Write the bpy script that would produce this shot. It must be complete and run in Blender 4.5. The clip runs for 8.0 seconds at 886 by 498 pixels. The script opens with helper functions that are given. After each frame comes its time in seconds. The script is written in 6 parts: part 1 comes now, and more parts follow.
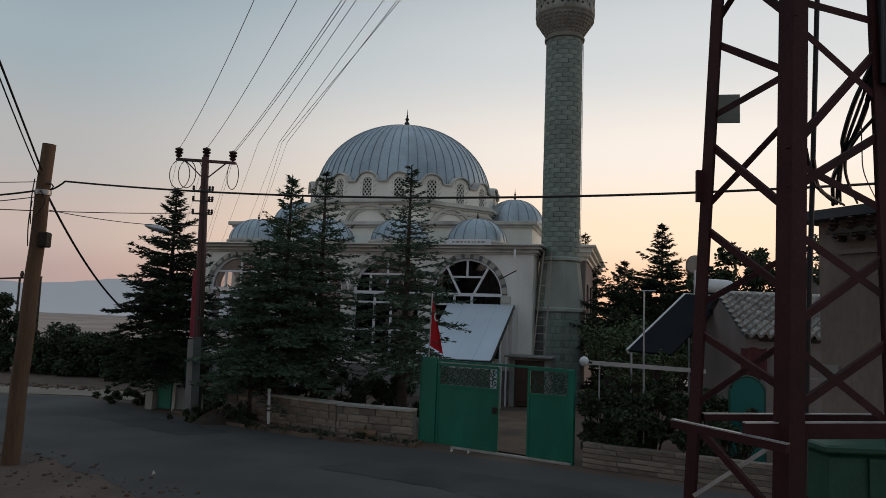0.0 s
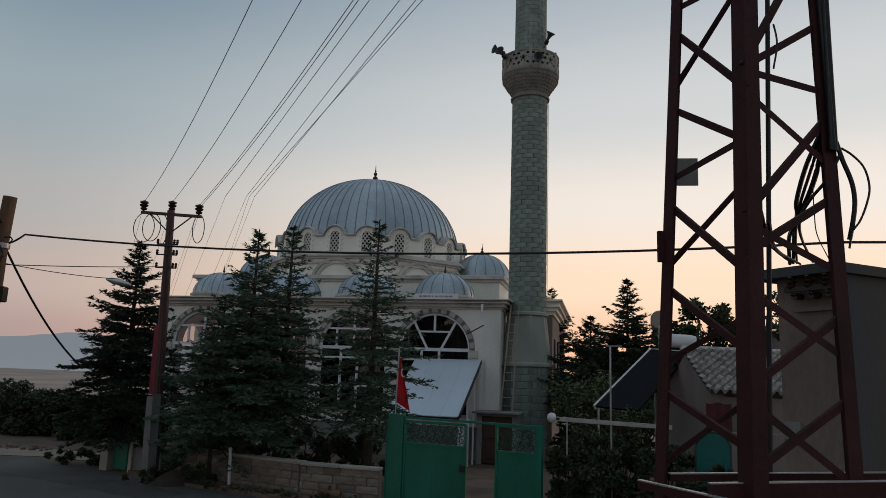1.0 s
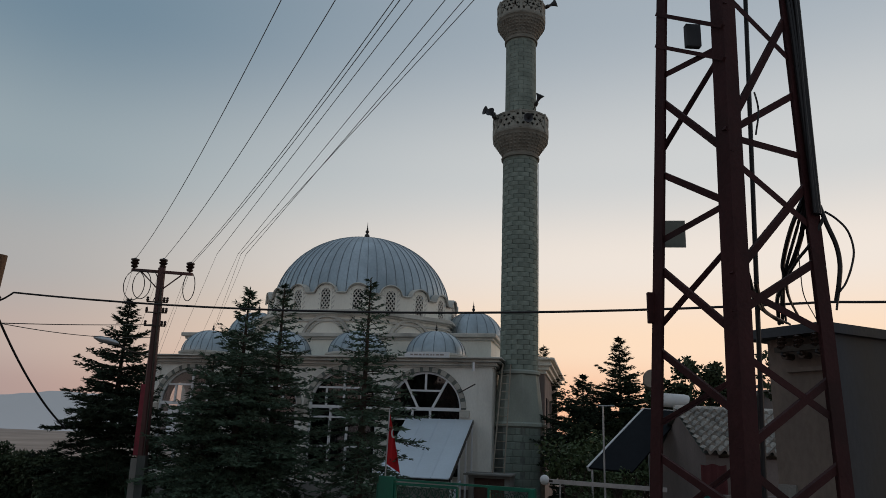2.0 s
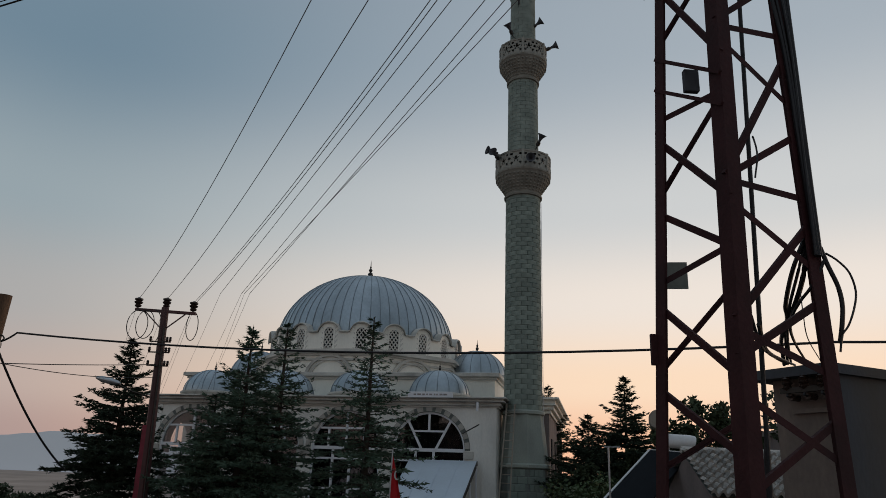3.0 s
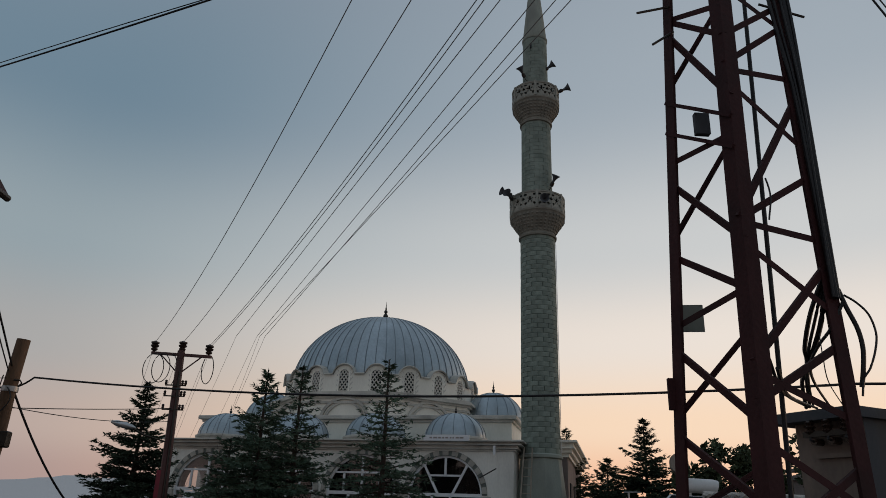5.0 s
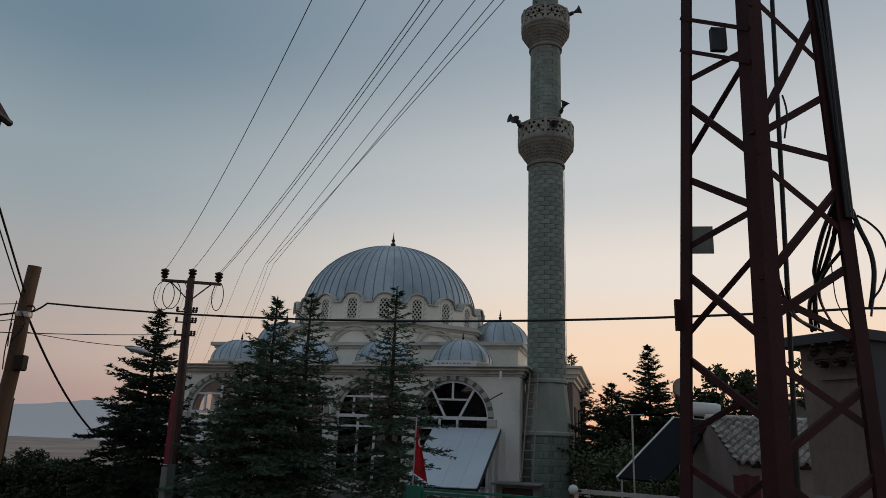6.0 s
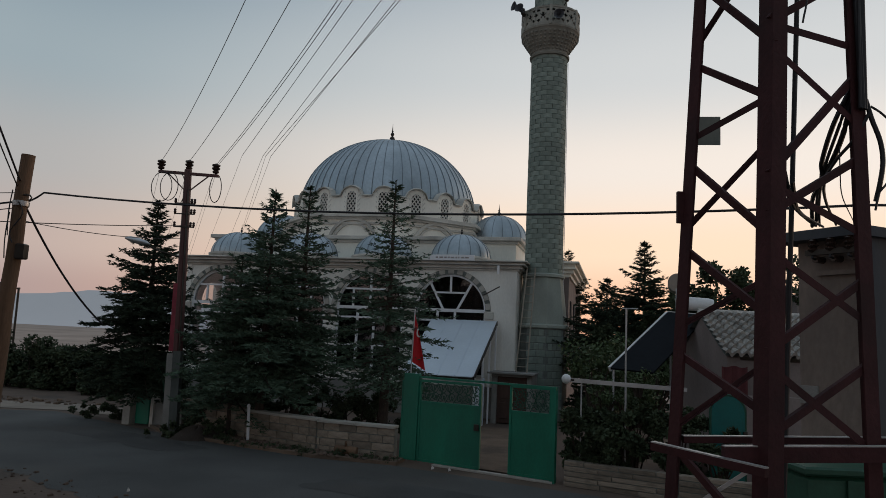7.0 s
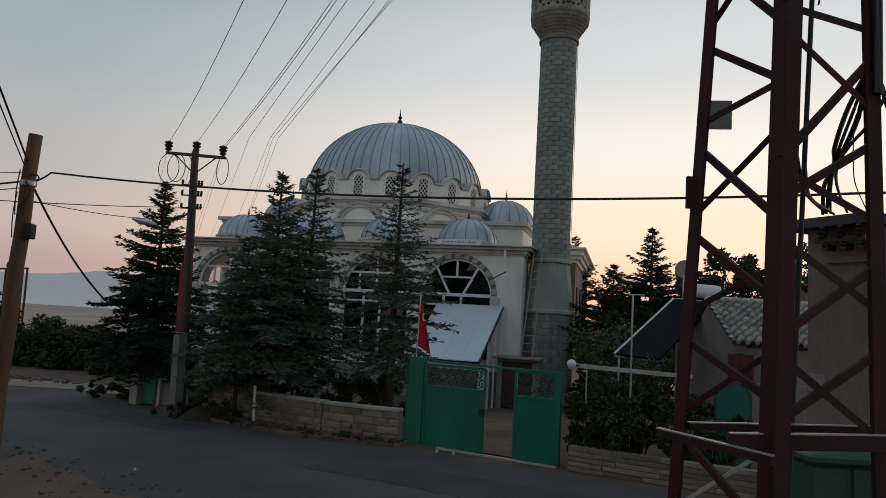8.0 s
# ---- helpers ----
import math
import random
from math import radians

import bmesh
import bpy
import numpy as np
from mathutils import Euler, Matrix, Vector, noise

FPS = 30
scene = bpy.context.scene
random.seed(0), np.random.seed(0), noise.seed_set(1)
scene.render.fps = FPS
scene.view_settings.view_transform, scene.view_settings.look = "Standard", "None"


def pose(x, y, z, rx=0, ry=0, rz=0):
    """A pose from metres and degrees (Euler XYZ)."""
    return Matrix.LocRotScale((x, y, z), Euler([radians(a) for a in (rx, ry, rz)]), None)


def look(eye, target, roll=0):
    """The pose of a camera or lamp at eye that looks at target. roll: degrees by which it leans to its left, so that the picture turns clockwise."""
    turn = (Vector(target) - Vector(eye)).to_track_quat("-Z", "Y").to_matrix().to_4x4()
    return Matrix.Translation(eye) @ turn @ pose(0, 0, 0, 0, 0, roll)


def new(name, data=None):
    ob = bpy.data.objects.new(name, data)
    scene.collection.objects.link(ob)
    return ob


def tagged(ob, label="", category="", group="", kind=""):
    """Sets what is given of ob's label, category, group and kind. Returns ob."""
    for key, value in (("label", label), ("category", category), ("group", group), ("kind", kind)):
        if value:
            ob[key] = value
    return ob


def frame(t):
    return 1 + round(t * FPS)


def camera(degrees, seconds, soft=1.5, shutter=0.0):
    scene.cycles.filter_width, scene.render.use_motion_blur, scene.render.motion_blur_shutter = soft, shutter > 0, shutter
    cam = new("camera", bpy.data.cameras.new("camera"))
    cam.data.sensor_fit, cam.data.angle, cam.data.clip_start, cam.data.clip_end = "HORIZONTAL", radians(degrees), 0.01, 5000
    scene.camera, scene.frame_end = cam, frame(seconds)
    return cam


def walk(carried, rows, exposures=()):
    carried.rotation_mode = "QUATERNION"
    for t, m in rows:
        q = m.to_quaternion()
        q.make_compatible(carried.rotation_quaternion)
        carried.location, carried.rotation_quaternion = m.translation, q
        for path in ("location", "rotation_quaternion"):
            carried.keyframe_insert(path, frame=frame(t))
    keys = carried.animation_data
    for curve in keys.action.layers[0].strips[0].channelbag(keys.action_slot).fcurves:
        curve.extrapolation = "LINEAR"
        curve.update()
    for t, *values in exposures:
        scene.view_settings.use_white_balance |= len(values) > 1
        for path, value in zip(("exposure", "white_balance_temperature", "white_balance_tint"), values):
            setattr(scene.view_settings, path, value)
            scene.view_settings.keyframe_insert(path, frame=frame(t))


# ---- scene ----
cam = camera(63.57, 8.0, soft=0.6)
ROWS = [  # seconds; eye x, y, z; yaw, pitch, roll
    (0.0, 0.000, 0.000, 3.000, 0.00, 6.07, 2.18), (0.5, 0.003, -0.006, 3.019, -0.94, 7.96, 2.00), (1.0, 0.004, -0.030, 3.037, -2.46, 10.44, 2.04),
    (1.5, 0.003, -0.053, 3.050, -3.09, 12.12, 2.04), (1.7, 0.003, -0.058, 3.054, -3.08, 13.33, 2.03),
    (2.8, 0.001, -0.108, 3.077, -2.67, 17.77, 2.03), (3.0, 0.000, -0.114, 3.080, -2.61, 18.06, 2.04), (3.5, 0.000, -0.125, 3.095, -2.08, 18.53, 2.04),
    (4.0, 0.000, -0.155, 3.107, -1.36, 20.97, 1.98), (4.2, 0.004, -0.158, 3.114, -1.48, 21.62, 2.02),
    (5.3, 0.014, -0.115, 3.096, -1.11, 20.65, 2.06), (5.5, 0.016, -0.100, 3.082, -1.10, 19.13, 2.04), (6.0, 0.021, -0.056, 3.062, -0.79, 15.63, 2.13),
    (6.5, 0.023, -0.014, 3.047, -1.51, 11.64, 2.58), (7.0, 0.026, 0.032, 3.034, -1.21, 7.30, 2.64), (7.5, 0.029, 0.064, 3.025, -0.37, 5.70, 2.98),
    (8.0, 0.033, 0.073, 3.028, -0.73, 6.04, 3.29),
]
EXPOSURES = [(0.0, 0.18), (1.0, 0.08), (1.5, 0.03), (3.0, -0.02), (4.0, -0.03), (5.5, -0.08), (6.5, -0.05), (7.0, 0.1), (7.5, 0.18), (8.0, 0.22)]
walk(cam, [(t, pose(x, y, z, 90 + pitch, 0, yaw) @ pose(0, 0, 0, 0, 0, roll)) for t, x, y, z, yaw, pitch, roll in ROWS], EXPOSURES)

# ---- sky and light ----
GLOW = 34  # bearing of the sunset, degrees to the right of +y
SKY_WARM = [(0.0, (0.86, 0.44, 0.27)), (0.05, (0.96, 0.55, 0.35)), (0.13, (0.99, 0.74, 0.54)), (0.24, (0.88, 0.79, 0.71)), (0.36, (0.64, 0.65, 0.65)), (0.55, (0.42, 0.47, 0.52)), (1.0, (0.34, 0.40, 0.475))]
SKY_COOL = [(0.0, (0.30, 0.27, 0.29)), (0.04, (0.42, 0.31, 0.29)), (0.10, (0.50, 0.40, 0.36)), (0.20, (0.41, 0.405, 0.40)), (0.32, (0.31, 0.375, 0.41)), (0.5, (0.165, 0.245, 0.315)), (0.75, (0.235, 0.285, 0.345)), (1.0, (0.31, 0.37, 0.435))]
world = bpy.data.worlds.new("world")
scene.world = world
world.use_nodes = True


def build_world():
    nt = world.node_tree
    nt.nodes.clear()
    N = nt.nodes.new
    L = nt.links.new
    coord = N("ShaderNodeTexCoord")
    sep = N("ShaderNodeSeparateXYZ")
    L(coord.outputs["Generated"], sep.inputs[0])
    ramps = []
    for stops in (SKY_WARM, SKY_COOL):
        ramp = N("ShaderNodeValToRGB")
        ramp.color_ramp.interpolation = "EASE"
        els = ramp.color_ramp.elements
        els[0].position, els[0].color = stops[0][0], (*stops[0][1], 1)
        els[1].position, els[1].color = stops[-1][0], (*stops[-1][1], 1)
        for p, c in stops[1:-1]:
            e = els.new(p)
            e.color = (*c, 1)
        L(sep.outputs["Z"], ramp.inputs[0])
        ramps.append(ramp)
    dot = N("ShaderNodeVectorMath")
    dot.operation = "DOT_PRODUCT"
    dot.inputs[1].default_value = (math.sin(radians(GLOW)), math.cos(radians(GLOW)), 0)
    L(coord.outputs["Generated"], dot.inputs[0])
    rng = N("ShaderNodeMapRange")
    rng.interpolation_type = "SMOOTHSTEP"
    rng.inputs["From Min"].default_value, rng.inputs["From Max"].default_value = 0.4, 1.0
    L(dot.outputs["Value"], rng.inputs["Value"])
    mix = N("ShaderNodeMix")
    mix.data_type = "RGBA"
    L(rng.outputs[0], mix.inputs["Factor"])
    L(ramps[1].outputs[0], mix.inputs["A"])
    L(ramps[0].outputs[0], mix.inputs["B"])
    bg = N("ShaderNodeBackground")
    bg.inputs["Strength"].default_value = 1.0
    L(mix.outputs["Result"], bg.inputs[0])
    out = N("ShaderNodeOutputWorld")
    L(bg.outputs[0], out.inputs[0])


build_world()
sun = new("sun", bpy.data.lights.new("sun", "SUN"))
sun.data.energy, sun.data.angle, sun.data.color = 0.35, radians(15), (1.0, 0.66, 0.42)
sun.matrix_world = look((0, 0, 0), (-math.sin(radians(GLOW + 25)), -math.cos(radians(GLOW + 25)), -math.tan(radians(3))))


# ---- materials ----
def surf(name, base, rough=0.8, vary=0.3, scale=2.0, fine=30.0, bump=0.25, metal=0.0, piece=0.0, stain=None, streak=1.0, spec=0.4):
    """A surface with broad blotches, fine grain, grain relief and, where asked, stains and a difference from piece to piece."""
    m = bpy.data.materials.new(name)
    m.use_nodes = True
    nt = m.node_tree
    N, L = nt.nodes.new, nt.links.new
    b = nt.nodes["Principled BSDF"]
    b.inputs["Roughness"].default_value = rough
    b.inputs["Metallic"].default_value = metal
    b.inputs["Specular IOR Level"].default_value = spec
    co = N("ShaderNodeTexCoord")
    mp = N("ShaderNodeMapping")
    mp.inputs["Scale"].default_value = (1, 1, 1 / streak)
    L(co.outputs["Object"], mp.inputs[0])
    big = N("ShaderNodeTexNoise")
    big.inputs["Scale"].default_value, big.inputs["Detail"].default_value = scale, 5
    small = N("ShaderNodeTexNoise")
    small.inputs["Scale"].default_value, small.inputs["Detail"].default_value = fine, 3
    L(mp.outputs[0], big.inputs["Vector"])
    L(mp.outputs[0], small.inputs["Vector"])
    add = N("ShaderNodeMath")
    add.operation = "MULTIPLY_ADD"
    L(small.outputs["Fac"], add.inputs[0])
    add.inputs[1].default_value = 0.45
    L(big.outputs["Fac"], add.inputs[2])
    rng = N("ShaderNodeMapRange")
    rng.inputs["From Min"].default_value, rng.inputs["From Max"].default_value = 0.45, 1.0
    rng.inputs["To Min"].default_value, rng.inputs["To Max"].default_value = 1 - vary, 1 + vary
    L(add.outputs[0], rng.inputs["Value"])
    value = rng.outputs[0]
    if piece:
        info = N("ShaderNodeObjectInfo")
        pr = N("ShaderNodeMapRange")
        pr.inputs["To Min"].default_value, pr.inputs["To Max"].default_value = 1 - piece, 1 + piece
        L(info.outputs["Random"], pr.inputs["Value"])
        mul = N("ShaderNodeMath")
        mul.operation = "MULTIPLY"
        L(value, mul.inputs[0])
        L(pr.outputs[0], mul.inputs[1])
        value = mul.outputs[0]
    tint = N("ShaderNodeMix")
    tint.data_type, tint.blend_type = "RGBA", "MULTIPLY"
    tint.inputs["Factor"].default_value = 1
    tint.inputs["A"].default_value = (*base, 1)
    L(value, tint.inputs["B"])
    colour = tint.outputs["Result"]
    if stain:
        st = N("ShaderNodeTexNoise")
        st.inputs["Scale"].default_value, st.inputs["Detail"].default_value = scale * 0.6, 6
        mp2 = N("ShaderNodeMapping")
        mp2.inputs["Location"].default_value = (7.3, 2.1, 4.4)
        mp2.inputs["Scale"].default_value = (1, 1, 1 / streak)
        L(co.outputs["Object"], mp2.inputs[0])
        L(mp2.outputs[0], st.inputs["Vector"])
        sr = N("ShaderNodeMapRange")
        sr.interpolation_type = "SMOOTHSTEP"
        sr.inputs["From Min"].default_value, sr.inputs["From Max"].default_value = 0.5, 0.72
        sr.inputs["To Max"].default_value = 0.7
        L(st.outputs["Fac"], sr.inputs["Value"])
        sm = N("ShaderNodeMix")
        sm.data_type = "RGBA"
        L(sr.outputs[0], sm.inputs["Factor"])
        L(colour, sm.inputs["A"])
        sm.inputs["B"].default_value = (*stain, 1)
        colour = sm.outputs["Result"]
    L(colour, b.inputs["Base Color"])
    if bump:
        bp = N("ShaderNodeBump")
        bp.inputs["Strength"].default_value, bp.inputs["Distance"].default_value = bump, 0.02
        L(small.outputs["Fac"], bp.inputs["Height"])
        L(bp.outputs[0], b.inputs["Normal"])
    return m


def glassy(name, tint):
    m = bpy.data.materials.new(name)
    m.use_nodes = True
    b = m.node_tree.nodes["Principled BSDF"]
    b.inputs["Base Color"].default_value = (*tint, 1)
    b.inputs["Roughness"].default_value = 0.03
    b.inputs["Transmission Weight"].default_value = 1.0
    b.inputs["IOR"].default_value = 1.45
    return m


RENDER_WALL = surf("cement render", (0.72, 0.705, 0.655), 0.9, 0.14, 0.7, 18, 0.2, stain=(0.46, 0.45, 0.415), streak=2.5)
CREAM = surf("cream painted render", (0.82, 0.80, 0.72), 0.85, 0.10, 0.9, 14, 0.15, stain=(0.55, 0.53, 0.47), streak=2.5)
TRIM = surf("weathered cornice paint", (0.52, 0.505, 0.46), 0.8, 0.22, 1.2, 20, 0.15, stain=(0.23, 0.22, 0.20), streak=1.5)
LEAD = surf("galvanised dome sheet", (0.37, 0.435, 0.48), 0.40, 0.24, 0.7, 9, 0.05, metal=0.5, stain=(0.27, 0.325, 0.36), streak=1.6)
LEAD_SEAM = surf("sheet seam", (0.22, 0.26, 0.29), 0.5, 0.2, 3, 20, 0.1, metal=0.4)
DARK_METAL = surf("dark bronze metal", (0.05, 0.045, 0.04), 0.45, 0.2, 5, 40, 0.1, metal=0.7)
WHITE_PVC = surf("white window plastic", (0.72, 0.73, 0.75), 0.4, 0.06, 2, 20, 0.03)
GLASS = glassy("window glass", (0.55, 0.58, 0.6))
DARK_IN = surf("interior plaster with painted dimness", (0.06, 0.052, 0.05), 0.95, 0.2, 1, 10, 0.1)
UNLIT_SHEET = surf("painted dark of the inside", (0.016, 0.014, 0.017), 0.95, 0.3, 3, 12, 0.2)
BLOCK = surf("grey green concrete block", (0.226, 0.268, 0.234), 0.9, 0.32, 2.2, 40, 0.4, piece=0.17, stain=(0.155, 0.19, 0.162))
MORTAR = surf("grey mortar", (0.15, 0.165, 0.152), 0.95, 0.25, 4, 40, 0.3)
PLASTER_G = surf("grey plaster", (0.272, 0.298, 0.262), 0.9, 0.18, 1.1, 25, 0.25, stain=(0.19, 0.20, 0.185), streak=2)
BALC = surf("balcony stone", (0.285, 0.285, 0.25), 0.9, 0.22, 2.5, 30, 0.3, stain=(0.20, 0.195, 0.17))
CORBEL = surf("weathered corbel stone", (0.215, 0.205, 0.172), 0.9, 0.25, 3, 30, 0.3, stain=(0.14, 0.13, 0.108))
TAN_STONE = surf("tan wall stone", (0.25, 0.205, 0.16), 0.9, 0.28, 3, 35, 0.5, piece=0.3, stain=(0.10, 0.085, 0.065))
CAP_STONE = surf("pale coping stone", (0.40, 0.38, 0.34), 0.9, 0.2, 3, 30, 0.35, piece=0.12)
GREEN_PAINT = surf("green gate paint", (0.010, 0.155, 0.095), 0.45, 0.22, 1.5, 25, 0.08, stain=(0.012, 0.105, 0.07), streak=2)
GREEN_DARK = surf("dark green iron", (0.018, 0.075, 0.045), 0.55, 0.3, 3, 30, 0.1)
RUST_RED = surf("red oxide steel", (0.046, 0.0145, 0.0155), 0.75, 0.35, 3, 30, 0.2, stain=(0.027, 0.0125, 0.0125), spec=0.22)
GALV = surf("galvanised steel", (0.42, 0.42, 0.42), 0.45, 0.2, 4, 30, 0.1, metal=0.7)
ALU = surf("aluminium", (0.5, 0.51, 0.52), 0.4, 0.15, 4, 30, 0.05, metal=0.6)
BLACK_CABLE = surf("black cable sheath", (0.018, 0.018, 0.02), 0.6, 0.2, 5, 30, 0.05)
LINE_WIRE = surf("weathered line wire", (0.13, 0.13, 0.135), 0.6, 0.2, 5, 30, 0.05)
PORCELAIN = surf("brown porcelain", (0.035, 0.02, 0.015), 0.25, 0.2, 6, 30, 0.03)
POLE_WOOD = surf("weathered pole timber", (0.15, 0.09, 0.055), 0.9, 0.35, 4, 50, 0.5, stain=(0.07, 0.045, 0.03), streak=8)
POLE_RED = surf("painted pole steel", (0.085, 0.032, 0.030), 0.6, 0.3, 2, 30, 0.2, stain=(0.05, 0.024, 0.022), streak=4)
POLE_BRIGHT = surf("bright red pole paint", (0.22, 0.026, 0.042), 0.55, 0.25, 3, 30, 0.15, stain=(0.12, 0.02, 0.022))
CONCRETE = surf("grey concrete", (0.24, 0.235, 0.22), 0.92, 0.22, 1.5, 30, 0.35, stain=(0.15, 0.145, 0.135))
KIOSK = surf("brown grey kiosk render", (0.25, 0.198, 0.166), 0.92, 0.3, 0.9, 20, 0.3, stain=(0.125, 0.105, 0.095), streak=2)
KIOSK_BLUE = surf("dark bluish kiosk grey", (0.07, 0.075, 0.085), 0.8, 0.2, 0.9, 20, 0.2, stain=(0.085, 0.065, 0.045), streak=2.5)
ROOF_TILE = surf("weathered clay tile", (0.36, 0.335, 0.305), 0.85, 0.3, 6, 40, 0.3, piece=0.35, stain=(0.20, 0.18, 0.16))
HOUSE_WALL = surf("pinkish house render", (0.21, 0.172, 0.16), 0.9, 0.22, 1, 20, 0.25, stain=(0.14, 0.115, 0.107), streak=2)
TEAL = surf("teal door paint", (0.0, 0.11, 0.10), 0.5, 0.2, 2, 20, 0.1)
RED_CLOTH = surf("red flag cloth", (0.50, 0.012, 0.018), 0.8, 0.12, 4, 60, 0.1)
WHITE_CLOTH = surf("white flag device", (0.7, 0.68, 0.66), 0.8, 0.08, 4, 60, 0.05)
RED_RUG = surf("faded red cloth", (0.085, 0.022, 0.024), 0.9, 0.25, 3, 40, 0.2)
AWNING = surf("pale sheet metal", (0.58, 0.65, 0.72), 0.45, 0.08, 0.8, 12, 0.04, metal=0.2)
SOLAR = surf("solar collector glass", (0.010, 0.012, 0.015), 0.6, 0.3, 1, 10, 0.0, spec=0.06)
TANK = surf("white enamel tank", (0.66, 0.66, 0.66), 0.35, 0.08, 2, 20, 0.03)
BRASS_TANK = surf("dull tank end", (0.32, 0.28, 0.24), 0.4, 0.15, 3, 20, 0.05, metal=0.4)
ASPHALT = surf("worn asphalt", (0.072, 0.071, 0.068), 0.9, 0.42, 0.35, 45, 0.6, stain=(0.092, 0.084, 0.076))
OLD_ASPHALT = surf("older dark asphalt", (0.057, 0.056, 0.054), 0.92, 0.4, 0.6, 40, 0.6, stain=(0.066, 0.06, 0.054))
DIRT = surf("reddish dirt", (0.120, 0.084, 0.064), 0.97, 0.28, 0.7, 9, 0.6, stain=(0.072, 0.056, 0.046))
PALE_DIRT = surf("pale track", (0.25, 0.205, 0.165), 0.97, 0.22, 0.8, 20, 0.5)
VERGE = surf("tan verge earth", (0.15, 0.104, 0.074), 0.97, 0.35, 1.2, 20, 0.7, stain=(0.07, 0.055, 0.042))
DARK_EARTH = surf("dark damp earth", (0.045, 0.034, 0.027), 0.97, 0.4, 3, 24, 0.9, stain=(0.025, 0.02, 0.017))
BARK = surf("dark bark", (0.05, 0.036, 0.027), 0.95, 0.35, 6, 40, 0.6)
NEEDLES = surf("conifer needles", (0.072, 0.110, 0.073), 0.8, 0.5, 1.3, 12, 0.0, spec=0.2)
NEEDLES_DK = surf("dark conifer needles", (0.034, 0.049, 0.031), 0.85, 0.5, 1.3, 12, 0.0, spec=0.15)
LEAVES = surf("broad leaves", (0.065, 0.095, 0.04), 0.7, 0.5, 1.5, 12, 0.0, spec=0.3)
LEAVES_DK = surf("dark hedge leaves", (0.050, 0.067, 0.036), 0.75, 0.5, 2, 12, 0.0, spec=0.2)
FIELD = surf("far dry fields", (0.33, 0.255, 0.21), 1.0, 0.3, 0.004, 0.03, 0.0)
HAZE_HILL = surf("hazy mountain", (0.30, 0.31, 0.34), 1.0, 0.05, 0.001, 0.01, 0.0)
HAZE_NODE = HAZE_HILL.node_tree.nodes["Principled BSDF"]  # painted haze: a pale glow on the mountains stands in for air light
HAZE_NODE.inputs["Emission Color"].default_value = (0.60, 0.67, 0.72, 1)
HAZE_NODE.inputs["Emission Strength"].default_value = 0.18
WOOD_DOOR = surf("brown door wood", (0.075, 0.04, 0.03), 0.6, 0.3, 3, 30, 0.2, streak=5)
POLE_FOOT = surf("dark grey green pole cover", (0.085, 0.095, 0.09), 0.85, 0.3, 2, 30, 0.25, stain=(0.05, 0.055, 0.05), streak=4)
LADDER_M = surf("dull weathered ladder metal", (0.26, 0.225, 0.18), 0.7, 0.25, 4, 30, 0.15)
PAPER = surf("pale printed sign", (0.62, 0.58, 0.55), 0.6, 0.08, 3, 30, 0.02)
INK = surf("faded sign ink", (0.30, 0.27, 0.26), 0.7, 0.1, 3, 30, 0.0)
LATTICE_M = surf("pale window lattice", (0.60, 0.58, 0.53), 0.85, 0.1, 3, 30, 0.1)
# near black: the shade inside openings is put into the colour
HOLE_SHADE = surf("painted shade of openings", (0.03, 0.03, 0.032), 0.9, 0.1, 3, 30, 0.0)


